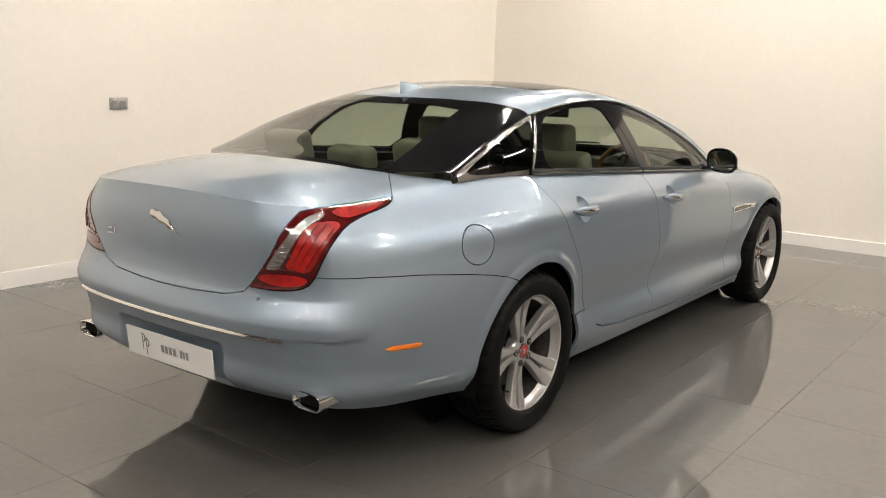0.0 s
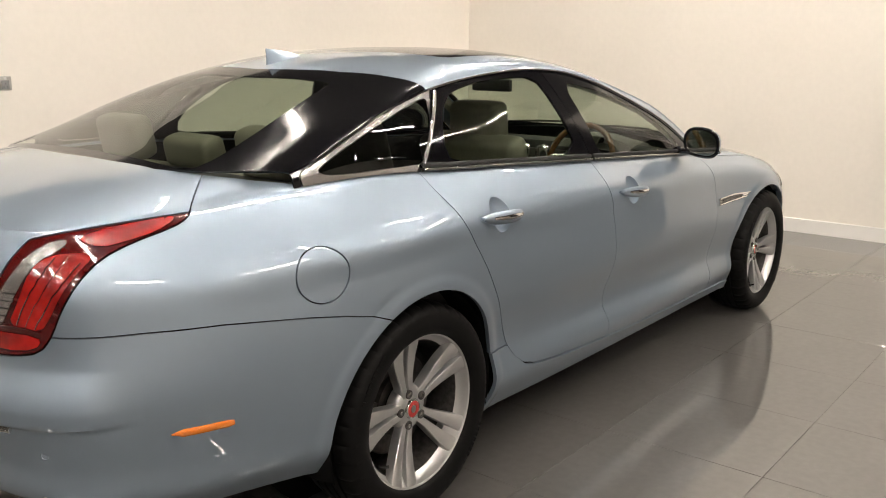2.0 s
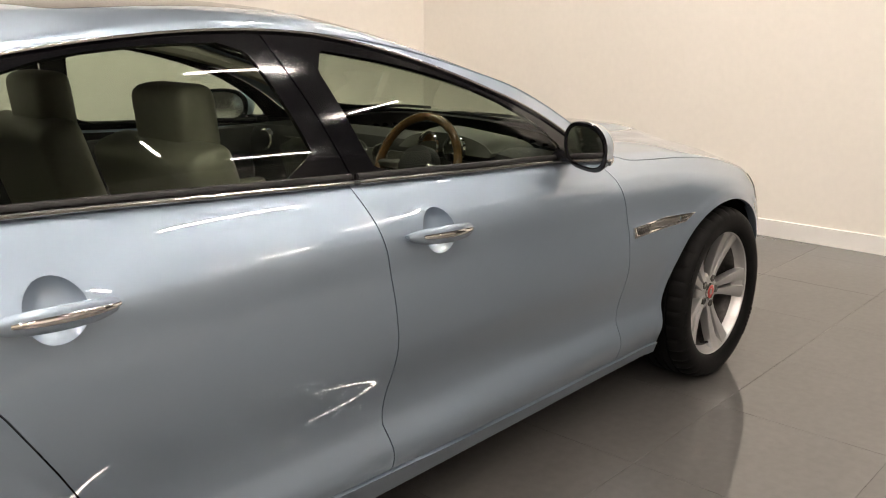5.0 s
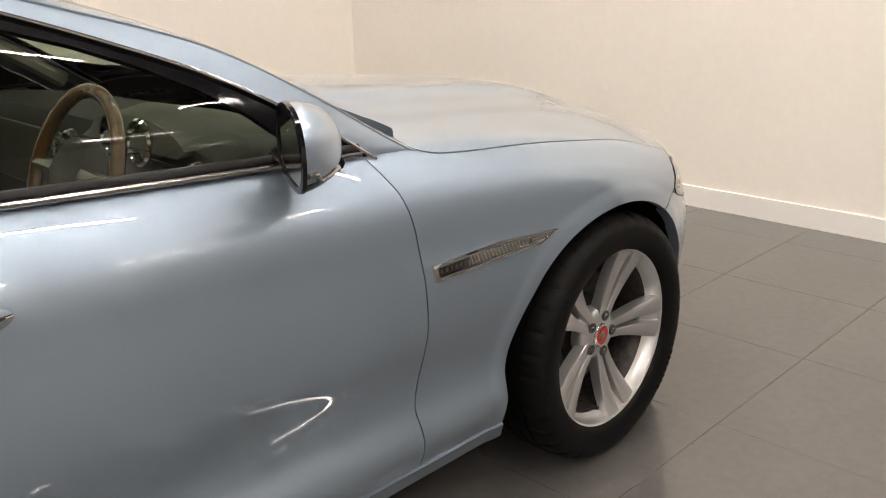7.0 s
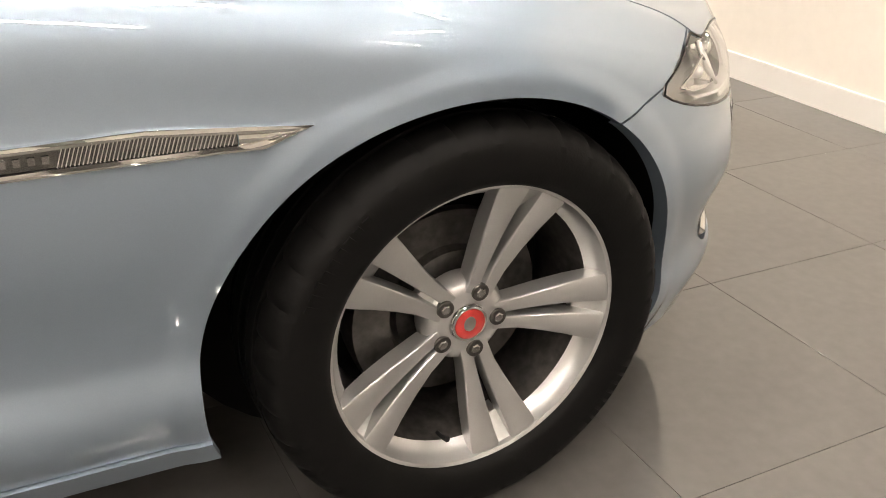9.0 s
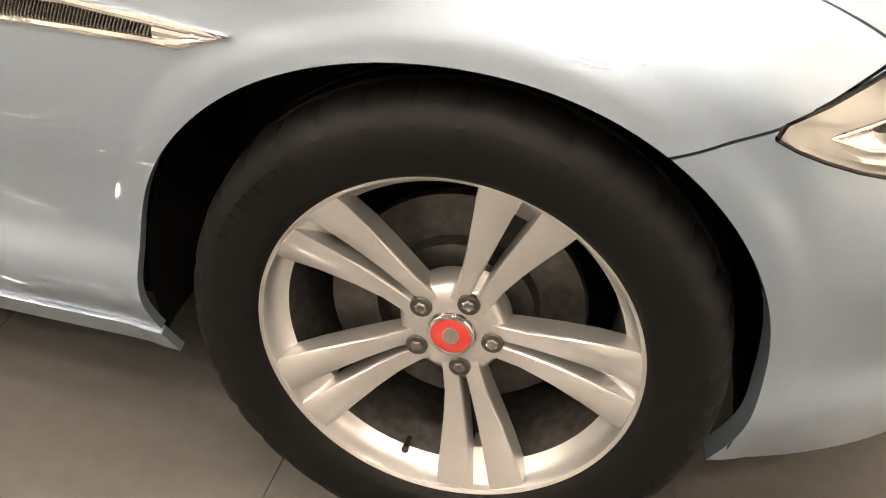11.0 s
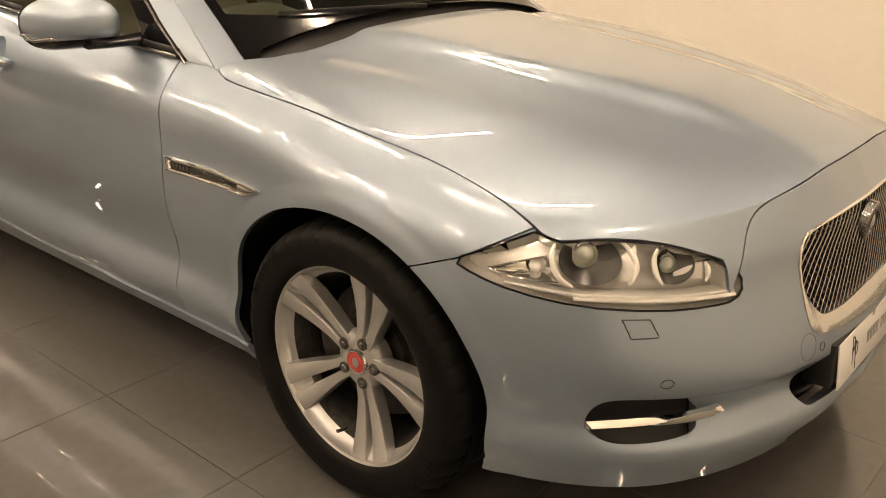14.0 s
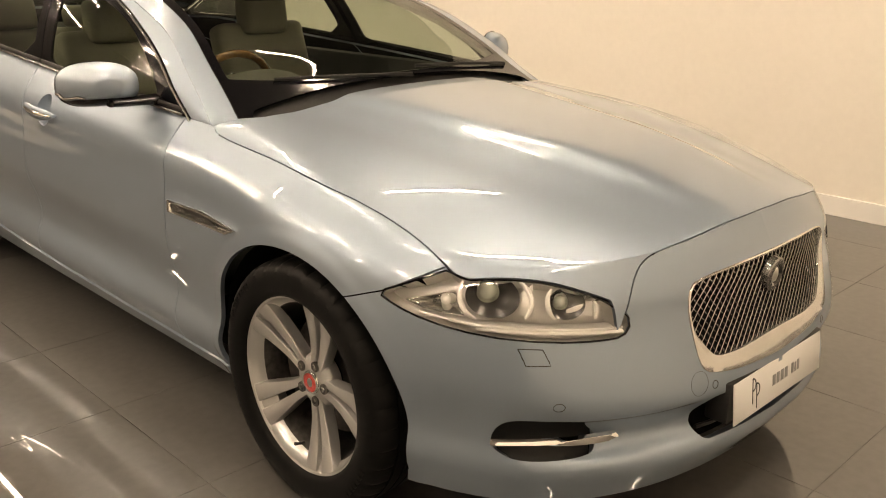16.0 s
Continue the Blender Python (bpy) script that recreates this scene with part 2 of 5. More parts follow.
CREAM_TOP = 3.0   # the cream stops here; unseen dark walls are added above to darken reflections
room_box("wall_front", (X1, WALL_END, -0.1), (X1 + 0.2, Y1 + 0.2, CREAM_TOP), WALL, "plain cream painted showroom wall", "wall")
# two unseen walls, added dark so the flank and pillars mirror gloom
room_box("wall_bay", (X2, Y0 - 0.2, -0.1), (X2 + 0.2, WALL_END + 0.4, HIGH), DIM, "unseen dark wall, added to darken reflections in the car's flank", "wall")
room_box("wall_bay_side", (X1 + 0.2, WALL_END, -0.1), (X2, WALL_END + 0.2, HIGH), DIM, "unseen dark wall, added to darken reflections in the car's flank", "wall")
# unseen dark bands that keep cream out of the bonnet's reflections
room_box("wall_front_upper", (X1, WALL_END, CREAM_TOP), (X1 + 0.2, Y1 + 0.2, HIGH), DIM, "unseen upper wall, added dark for the bonnet's reflections", "wall")
room_box("wall_left_upper", (X0, Y1, CREAM_TOP), (X1, Y1 + 0.2, HIGH), DIM, "unseen upper wall, added dark for the bonnet's reflections", "wall")
room_box("wall_left", (X0, Y1, -0.1), (X1, Y1 + 0.2, CREAM_TOP), WALL, "plain cream painted showroom wall with a socket", "wall")
# unseen closing walls, their tones chosen for what the paint and glass mirror
room_box("wall_back", (X0 - 0.2, Y0 - 0.2, -0.1), (X0, Y1 + 0.2, HIGH), DIM, "unseen back wall, coloured dark to dim the car's reflections", "wall")
room_box("wall_right", (X0, Y0 - 0.2, -0.1), (X2, Y0, HIGH), MID, "unseen right wall, toned down to dim the car's reflections", "wall")
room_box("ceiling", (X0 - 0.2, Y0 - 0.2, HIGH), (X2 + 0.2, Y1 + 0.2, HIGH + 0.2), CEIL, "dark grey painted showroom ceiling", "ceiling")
floor_tiles()
# ---------------------------------------------------------------- the car body, lofted along rails
# Plan of the widest line from the tail's middle round the right side to the nose's middle (y is the half width).
PLAN = [(-1.213, 0), (-1.202, .30), (-1.155, .58), (-1.06, .745), (-.88, .825), (-.60, .875), (-.25, .925), (0, .937), (.45, .915), (1.2, .905),
        (2.0, .905), (2.5, .918), (3.03, .94), (3.3, .925), (3.52, .86), (3.70, .74), (3.83, .53), (3.895, .27), (3.91, 0)]
# Rails: how far inside the plan, and how high, at the same stations.
TOP = [(-.060, 1.070), (-.060, 1.066), (-.075, 1.052), (-.125, 1.047), (-.17, 1.055), (-.185, 1.07), (-.205, 1.095), (-.19, 1.09), (-.14, 1.06), (-.115, 1.02),
       (-.105, .975), (-.148, .945), (-.13, .885), (-.095, .81), (-.065, .755), (-.12, .76), (-.09, .778), (-.11, .80), (-.11, .81)]
SHOULDER = [(-.042, .97), (-.040, .97), (-.038, .95), (-.053, .95), (-.075, .95), (-.07, .96), (-.055, .97), (-.05, .97), (-.05, .95), (-.045, .93),
            (-.04, .90), (-.055, .88), (-.045, .82), (-.04, .745), (-.03, .70), (-.065, .70), (-.06, .71), (-.065, .72), (-.065, .72)]
UPPER = [(-.046, .76), (-.046, .76), (-.036, .76), (-.024, .77), (-.02, .80), (-.018, .82), (-.01, .83), (-.006, .84), (-.012, .82), (-.012, .79),
         (-.01, .77), (-.012, .74), (-.006, .71), (-.008, .66), (-.01, .62), (-.03, .62), (-.045, .62), (-.045, .62), (-.042, .62)]
WIDE = [(0, .645), (0, .645), (0, .645), (0, .64), (0, .635), (0, .64), (0, .66), (0, .67), (0, .64), (0, .62),
        (0, .60), (0, .58), (0, .58), (0, .54), (0, .50), (0, .47), (0, .44), (0, .42), (0, .42)]
LOWER = [(-.034, .50), (-.034, .50), (-.034, .50), (-.03, .49), (-.022, .47), (-.02, .45), (-.012, .45), (-.018, .45), (-.030, .44), (-.042, .43),
         (-.042, .42), (-.026, .405), (-.018, .40), (-.010, .38), (-.018, .36), (-.035, .355), (-.03, .345), (-.025, .34), (-.02, .34)]
FLARE = [(-.045, .405), (-.045, .405), (-.045, .41), (-.045, .40), (-.04, .375), (-.04, .36), (-.03, .34), (-.02, .32), (-.012, .315), (-.010, .312),
         (-.010, .308), (-.012, .30), (-.018, .305), (-.012, .29), (-.014, .275), (-.016, .27), (-.012, .265), (.0, .26), (.0, .26)]
FOOT = [(-.12, .345), (-.12, .345), (-.115, .355), (-.10, .345), (-.09, .315), (-.09, .295), (-.07, .27), (-.06, .24), (-.06, .21), (-.06, .205),
        (-.06, .20), (-.06, .20), (-.06, .20), (-.05, .195), (-.045, .19), (-.045, .19), (-.04, .195), (-.035, .20), (-.035, .20)]
WB, RW = 3.032, 0.348   # wheelbase, wheel radius

NU, NV = 760, 96
k19 = np.arange(19)
arc = np.concatenate([[0], np.cumsum(np.hypot(*np.diff(np.array(PLAN), axis=0).T))])
u = np.linspace(0, arc[-1], NU)
plan = spline(arc, np.array(PLAN), u)
for _ in range(96):
    plan[1:-1] += 0.4 * (0.5 * (plan[:-2] + plan[2:]) - plan[1:-1])
tangent = np.gradient(plan, u, axis=0)
tangent[0], tangent[-1] = (0, 1), (0, -1)
tangent /= np.linalg.norm(tangent, axis=1)[:, None]
normal = np.stack([-tangent[:, 1], tangent[:, 0]], 1)
rails = []


def faired(r, sigma):
    """A rail smoothed along the car, its ends held."""
    k = np.exp(-0.5 * (np.arange(-4 * sigma, 4 * sigma + 1) / sigma) ** 2)
    k /= k.sum()
    pad = 4 * sigma
    ext = np.concatenate([2 * r[:1] - r[pad:0:-1], r, 2 * r[-1:] - r[-2:-pad - 2:-1]])
    return np.stack([np.convolve(ext[:, c], k, "valid") for c in range(r.shape[1])], 1)


for rail in (TOP, SHOULDER, UPPER, WIDE, LOWER, FLARE, FOOT):
    r = faired(spline(arc, np.array(rail, float), u), 17)
    calm = np.clip((plan[:, 0] - .15) / .35, 0, 1) * np.clip((2.55 - plan[:, 0]) / .35, 0, 1)
    r += calm[:, None] * (faired(r, 46) - r)
    xy = plan + normal * r[:, :1]
    rails.append(np.concatenate([xy, r[:, 1:]], 1))
rails = np.array(rails)                       # 7 x NU x 3
rails[:, 0, 1] = rails[:, -1, 1] = 0
rails[..., 1] = np.maximum(rails[..., 1], 0)
vk = np.array([0, .13, .36, .58, .80, .92, 1.0])
side = spline(vk, rails, np.linspace(0, 1, NV))     # NV x NU x 3


def arch_lip(p):
    """A flat flange round each wheel opening, with a soft step down to the flank."""
    for xw, zw, r_ in ((0.0, .358, .386), (WB - .014, .342, .384)):
        d = np.hypot(p[..., 0] - xw, p[..., 2] - zw)
        k = np.clip((r_ + .055 - d) / .036, 0, 1)
        p[..., 1] += 0.0050 * k * k * (3 - 2 * k) * (p[..., 1] > 0.6) * (p[..., 2] > 0.1)
    return p


side = arch_lip(side)
# a scooped channel in the nose, inboard of the fog pockets
scoop = 0.026 * np.exp(-((side[..., 1] - .54) / .215) ** 6 - ((side[..., 2] - .362) / .050) ** 6) * (side[..., 0] > 3.4)
side[..., :2] -= normal[None] * scoop[..., None]
# a ledge above the tail's strip, and a shallow recess behind the plate
step = np.clip((side[..., 2] - .600) / .014, 0, 1)
ledge = .016 * step * step * (3 - 2 * step) * np.clip((.74 - side[..., 2]) / .09, 0, 1) * np.clip((-.92 - side[..., 0]) / .12, 0, 1)
nook = .026 * np.clip((.315 - side[..., 1]) / .03, 0, 1) * np.clip((.545 - side[..., 2]) / .02, 0, 1) * np.clip((side[..., 2] - .36) / .02, 0, 1) * (side[..., 0] < -1)
side[..., :2] += normal[None] * (ledge - nook)[..., None]
edge = side[0]                                   # the shoulder edge, tail to nose
ex, ey, ez = edge.T


def edge_at(x):
    """Half width and height of the shoulder edge at x."""
    order = np.argsort(ex)
    return np.interp(x, ex[order], ey[order]), np.interp(x, ex[order], ez[order])


DECK_X = [-1.15, -1.0, -.8, -.6, -.3, 2.2, 2.5, 2.8, 3.1, 3.4, 3.6, 3.74, 3.805]
DECK_Z = [1.070, 1.110, 1.14, 1.152, 1.17, 1.02, 1.005, .978, .945, .905, .868, .832, .808]


def deck(x, y):
    """Height of the boot and bonnet skin."""
    yy, zz = edge_at(x)
    zc = spline(DECK_X, DECK_Z, np.clip(x, DECK_X[0], DECK_X[-1]))
    r = np.clip(np.abs(y) / np.maximum(yy, 1e-4), 0, 1)
    crown = 1 - r ** np.where(x < 0, 3.0, 2.2)
    line_ = .34 - .15 * (x - 2.7)                      # the crease that runs in towards the grille
    fade = np.clip((x - 2.35) / .3, 0, 1) * np.clip((3.80 - x) / .35, 0, 1)
    bulge = np.where(x > 2.2, fade * (.021 / (1 + np.exp((np.abs(y) - line_) / .015)) - .007 * np.exp(-((np.abs(y) - line_ - .16) / .09) ** 2)), 0)
    return zz + np.maximum(zc - zz, 0) * crown + bulge


NT = 64
rr = 1 - np.linspace(0, 1, NT) ** 1.6
top = np.stack([np.repeat(ex[None], NT, 0), rr[:, None] * ey[None], np.zeros((NT, NU))], -1)
top[..., 2] = deck(top[..., 0].ravel(), top[..., 1].ravel()).reshape(NT, NU)
top[0] = edge
# One sheet from the centre line over the shoulder down to the sill, with the shoulder softened.
sheet = np.concatenate([top[::-1], side[1:]], 0)
soft_by = 0.02 + 0.35 * np.clip((np.abs(normal[:, 1]) - .45) / .4, 0, 1)
for _ in range(55):
    lo, hi = NT - 12, NT + 11
    mid = 0.5 * (sheet[lo - 1:hi - 1] + sheet[lo + 1:hi + 1])
    sheet[lo:hi] += soft_by[None, :, None] * (mid - sheet[lo:hi])
skin = grid(sheet)                                 # y is positive here: mirrored to the right side below

# Greenhouse: roof rail and roof middle along x.
RAIL = [(-.62, .655, 1.072), (-.45, .685, 1.102), (-.30, .70, 1.135), (-.1, .685, 1.205), (.15, .645, 1.275), (.39, .605, 1.325), (.7, .60, 1.368), (1.1, .60, 1.382), (1.4, .61, 1.352),
        (1.8, .645, 1.262), (2.05, .68, 1.18), (2.25, .73, 1.07), (2.40, .765, .975)]
ROOF = [(-.62, 1.15), (-.45, 1.192), (-.30, 1.240), (-.1, 1.304), (.15, 1.382), (.39, 1.430), (.7, 1.455), (1.1, 1.458), (1.4, 1.430), (1.8, 1.318), (2.05, 1.225), (2.25, 1.14), (2.40, 1.065), (2.58, .985)]


def rail_at(x):
    k = [r[0] for r in RAIL]
    r = spline(k, np.array(RAIL)[:, 1:], np.clip(x, k[0], k[-1]))
    return r[:, 0], r[:, 1]


def roof_height(x, y):
    yr, zr = rail_at(x)
    zc = spline([r[0] for r in ROOF], [r[1] for r in ROOF], np.clip(x, ROOF[0][0], ROOF[-1][0]))
    r = np.clip(np.abs(y) / yr, 0, 1.3)
    power = np.interp(x, [-.62, .2, .5, 1.3, 1.8, 2.5], [.85, .7, .62, .62, .8, .9])
    return zr + (zc - zr) * np.maximum(1 - r ** 2.3, 0) ** power


RAIL.append((2.60, .83, .86))
gx = np.linspace(-.66, 2.58, 250)
gr, gz = rail_at(gx)
ga = np.linspace(0, 1, 48) ** 0.8
gtop = np.stack([np.repeat(gx[:, None], 48, 1), ga[None] * gr[:, None], np.zeros((250, 48))], -1)
gtop[..., 2] = roof_height(gtop[..., 0].ravel(), gtop[..., 1].ravel()).reshape(250, 48)
GTOP = grid(gtop)


def belt_at(x):
    """Half width and height of the waist line."""
    i0, i1 = NU // 6, NU * 43 // 60
    o = np.argsort(ex[i0:i1])
    xx, yy, zz = ex[i0:i1][o], ey[i0:i1][o], ez[i0:i1][o]
    return np.interp(x, xx, yy), np.interp(x, xx, zz)


sx = np.linspace(-.34, 2.44, 240)
by, bz = belt_at(sx)
sy, sz = rail_at(sx)
sa = np.linspace(0, 1, 26)
gside = np.stack([np.repeat(sx[:, None], 26, 1), by[:, None] + (sy - by)[:, None] * sa, (bz - .004)[:, None] + (sz - bz)[:, None] * sa], -1)
gside[..., 1] += 0.022 * np.sin(math.pi * sa)[None] * np.clip((sz - bz) / .25, 0, 1)[:, None]
GSIDE = grid(gside)


def facing(s, way):
    """The surface turned so that its faces look along way on the whole."""
    total = np.zeros(3)
    for f in s.f[:: max(1, len(s.f) // 400)]:
        a, b, c = s.v[f[0]], s.v[f[1]], s.v[f[2]]
        total += np.cross(b - a, c - a)
    return s if total @ np.array(way) > 0 else Surf(s.v, [tuple(reversed(f)) for f in s.f])


skin = facing(skin, (0, 1, 0.3))
GTOP, GSIDE = facing(GTOP, (0, 0, 1)), facing(GSIDE, (0, 1, 0))
XY, XZ, YZ = [0, 1], [0, 2], [1, 2]

# ---- openings and panels of one half (y positive)
for xw, zw, r in ((0.0, .358, .386), (WB - .014, .342, .384)):
    d = np.where(skin.v[:, 1] > .55, np.hypot(skin.v[:, 0] - xw, np.minimum(skin.v[:, 2], 9) - zw), 9.0)
    skin = clip(skin, d, r, False)[0]
car = thing("car", "pale blue metallic saloon car parked on grey floor tiles", "car")


def rounded(points, times=2):
    """A closed outline with its corners cut round."""
    p = np.array(points, float)
    for _ in range(times):
        q = np.roll(p, -1, 0)
        p = np.stack([0.75 * p + 0.25 * q, 0.25 * p + 0.75 * q], 1).reshape(-1, 2)
    return p


def split(s, d, gap=0.0036):
    """Cuts a surface along d = 0: the part below, and the rest."""
    return clip(s, d, -gap / 2, True)[0], clip(s, d, gap / 2, False)[0]


def where(s, d, test):
    return np.where(test(s.v), d, 9.0)


def both(name, s, mat, parent=None, labels=("", ""), **kw):
    """A right and a left part from the half surface (y positive)."""
    right = make(name, mirrored(s), mat, parent or car, labels[0], **kw)
    left = make(name, s, mat, parent or car, labels[1], **kw)
    return right, left


def whole(name, s, mat, parent=None, label="", **kw):
    """One part across the car from its half."""
    s2 = Surf(s.v.copy(), s.f)
    s2.v[np.abs(s2.v[:, 1]) < 2e-3, 1] = 0
    return make(name, joined(s2, mirrored(s2)), mat, parent or car, label, weld=2e-4, **kw)


def pushed(s, by):
    """A surface moved along its own normals."""
    n = np.zeros_like(s.v)
    for f in s.f:
        a, b, c = s.v[f[0]], s.v[f[1]], s.v[f[2]]
        w = np.cross(b - a, c - a)
        for i in f:
            n[i] += w
    n /= np.linalg.norm(n, axis=1)[:, None] + 1e-12
    return Surf(s.v + n * by, s.f)


FOLD = 0.014
# ---- cabin opening
E_in = [(x, float(belt_at(np.array([x]))[0][0]) - .003) for x in np.linspace(-.28, 2.42, 28)]
CABIN = [(-.625, -.1), (-.625, 0), (-.612, .25), (-.580, .41), (-.505, .535), (-.41, .635), (-.325, .703)] + E_in + [(2.462, .72), (2.53, .645), (2.552, .55), (2.558, .35), (2.56, 0), (2.56, -.1)]
skin = split(skin, where(skin, inside_distance(skin.v[:, XY], np.array(CABIN)), lambda v: v[:, 2] > .88), 0.0)[1]

# ---- bonnet
BONNET = [(2.455, .745), (2.463, .777), (2.50, .795), (2.544, .802), (2.66, .809), (2.794, .813), (3.0, .815), (3.19, .800), (3.33, .802), (3.42, .812), (3.486, .813),
          (3.553, .756), (3.643, .680), (3.71, .622), (3.757, .567), (4.2, .567), (4.2, -.2), (2.4, -.2)]
ky, kz = [0, .19, .40, .48, .515, .535, .56, .60], [.812, .807, .787, .772, .755, .72, .66, .56]
kk = np.linspace(-.1, .7, 401)
kw = np.exp(-.5 * (np.arange(-40, 41) * .002 / .016) ** 2)
kv = np.convolve(np.pad(np.interp(np.abs(kk), ky, kz), 40, mode="edge"), kw / kw.sum(), "valid")
zc = np.interp(skin.v[:, 1], kk, kv)
slope = np.interp(skin.v[:, 1] + .006, kk, kv) - np.interp(skin.v[:, 1] - .006, kk, kv)
# the front edge lies where the skin rolls over, so it is cut along a diagonal of x and z
nose = skin.v[skin.v[:, 0] > 3.6]
yy_ = np.linspace(0, .60, 61)
xx_ = []
for y_ in yy_:
    z_ = np.interp(y_, kk, kv)
    far = np.hypot(nose[:, 1] - y_, nose[:, 2] - z_)
    i_ = np.argsort(far)[:10]
    xx_.append(np.average(nose[i_, 0], weights=1 / (far[i_] + .002)))
ww_ = np.array(xx_) - np.interp(yy_, kk, kv)
kw = np.exp(-.5 * (np.arange(-12, 13) * .01 / .03) ** 2)
ww_ = np.convolve(np.concatenate([ww_[12:0:-1], ww_, 2 * ww_[-1] - ww_[-2:-14:-1]]), kw / kw.sum(), "valid")
wv = np.interp(skin.v[:, 1], yy_, ww_)
ws = np.interp(skin.v[:, 1] + .006, yy_, ww_) - np.interp(skin.v[:, 1] - .006, yy_, ww_)
dz = np.where(skin.v[:, 0] > 3.6, (skin.v[:, 0] - skin.v[:, 2] - wv) / np.sqrt(1.6 + (ws / .012) ** 2), -9)
bonnet, skin = split(skin, np.maximum(dz, where(skin, inside_distance(skin.v[:, XY], rounded(BONNET, 2)), lambda v: (v[:, 0] > 2.35) & (v[:, 2] > .60))))
# ---- boot lid
LID = [(.70, 1.3), (.70, 1.062), (.662, 1.054), (.64, 1.048), (.596, 1.036), (.574, .993), (.545, .913), (.494, .837), (.442, .775), (.41, .745), (.326, .725), (.143, .716), (0, .713), (-.2, .713), (-.2, 1.3)]
d = inside_distance(skin.v[:, YZ], np.array(LID))
a, b = np.array((-.672, .69)), np.array((-.545, .565))
nrm = np.array((b[1] - a[1], -(b[0] - a[0]))) / np.linalg.norm(b - a)
line = (skin.v[:, XY] - a) @ nrm * -1
lid_d = np.where(skin.v[:, 0] < -.5, np.maximum(d, line), 9.0)
lid, skin = split(skin, lid_d)
# ---- tail lamp, cut out along the corner
q = (skin.v[:, 0] + skin.v[:, 1]) * math.sqrt(.5)
TAIL = [(.014, 1.068), (-.098, 1.068), (-.197, 1.066), (-.305, 1.058), (-.368, 1.0), (-.434, .913), (-.484, .837), (-.530, .766), (-.45, .764), (-.373, .768), (-.305, .783), (-.273, .822),
        (-.247, .883), (-.209, .944), (-.165, .988), (-.099, 1.014), (-.02, 1.032), (.012, 1.048)]
tail, skin = split(skin, np.where((skin.v[:, 0] < -.5) & (skin.v[:, 2] > .7), inside_distance(np.stack([q, skin.v[:, 2]], 1), rounded(TAIL, 1)), 9.0), 0.005)
# ---- headlamp
q = (skin.v[:, 0] - skin.v[:, 1]) * math.sqrt(.5)
HEAD = [(1.705, .689), (1.784, .724), (1.885, .760), (1.985, .768), (2.097, .745), (2.25, .690), (2.282, .640), (2.262, .609), (2.2, .608), (2.089, .612), (1.933, .622), (1.817, .642), (1.748, .664)]
head, skin = split(skin, np.where((skin.v[:, 0] > 3.2) & (skin.v[:, 2] < .8), inside_distance(np.stack([q, skin.v[:, 2]], 1), rounded(HEAD, 1)), 9.0), 0.004)
# ---- bumpers
RBUMP = [(-.06, .60), (-.17, .70), (-.24, .727), (-.34, .750), (-.46, .770), (-.7, .800), (-.9, .815), (-1.08, .822), (-1.4, .83), (-1.4, .1), (-.06, .1)]
rbumper, skin = split(skin, where(skin, inside_distance(skin.v[:, XZ], np.array(RBUMP)), lambda v: v[:, 0] < .3))
FBUMP = [(3.05, .55), (3.18, .642), (3.25, .664), (3.33, .692), (3.45, .76), (3.6, .9), (4.2, .9), (4.2, 0), (3.05, 0)]
fbumper, skin = split(skin, where(skin, inside_distance(skin.v[:, XZ], np.array(FBUMP)), lambda v: v[:, 0] > 2.9))
# ---- doors, sill, flap
RDOOR = [(.148, 1.25), (.148, 1.07), (.156, 1.03), (.210, .91), (.315, .755), (.390, .625), (.488, .444), (.530, .385), (.580, .350), (.660, .327), (.850, .305), (1.050, .293), (1.232, .283),
         (1.230, .345), (1.218, .41), (1.236, .53), (1.242, .64), (1.238, .74), (1.228, .86), (1.212, .95), (1.195, 1.02), (1.190, 1.25)]
FDOOR = [(1.190, 1.25), (1.195, 1.02), (1.212, .95), (1.228, .86), (1.238, .74), (1.242, .64), (1.236, .53), (1.218, .41), (1.230, .345), (1.232, .283), (1.500, .270), (2.000, .256), (2.360, .250),
         (2.352, .31), (2.344, .39), (2.356, .50), (2.362, .60), (2.360, .70), (2.349, .80), (2.332, .89), (2.312, .945), (2.304, 1.25)]
SILL = [(.30, .437), (.488, .437), (.52, .392), (.58, .347), (.66, .324), (.85, .302), (1.05, .290), (1.25, .280), (1.5, .267), (2.0, .253), (2.4, .247), (2.8, .247), (2.8, .1), (.3, .1)]
side_only = lambda v: v[:, 1] > .5
rdoor, skin = split(skin, where(skin, inside_distance(skin.v[:, XZ], np.array(RDOOR)), side_only))
fdoor, skin = split(skin, where(skin, inside_distance(skin.v[:, XZ], np.array(FDOOR)), side_only))
sill, skin = split(skin, where(skin, inside_distance(skin.v[:, XZ], np.array(SILL)), side_only), 0.003)
HANDLES = ((.302, .918, .905), (1.292, .886, .872))
cups = []
for (hx, hz, _), n in zip(HANDLES, (0, 1)):
    own = (rdoor, fdoor)[n]
    hole, own = split(own, np.hypot((own.v[:, 0] - hx - .128) / 1.03, own.v[:, 2] - hz + .006) - .057, 0)
    cups.append(hole)
    rdoor, fdoor = (own, fdoor) if n == 0 else (rdoor, own)
fl = np.hypot((skin.v[:, 0] + .40) / 1.12, skin.v[:, 2] - .873) - .0745
flap, skin = split(skin, where(skin, fl, side_only), 0.004)
quarter, wing = clip(skin, skin.v[:, 0], 1.3, True)[0], clip(skin, skin.v[:, 0], 1.3, False)[0]

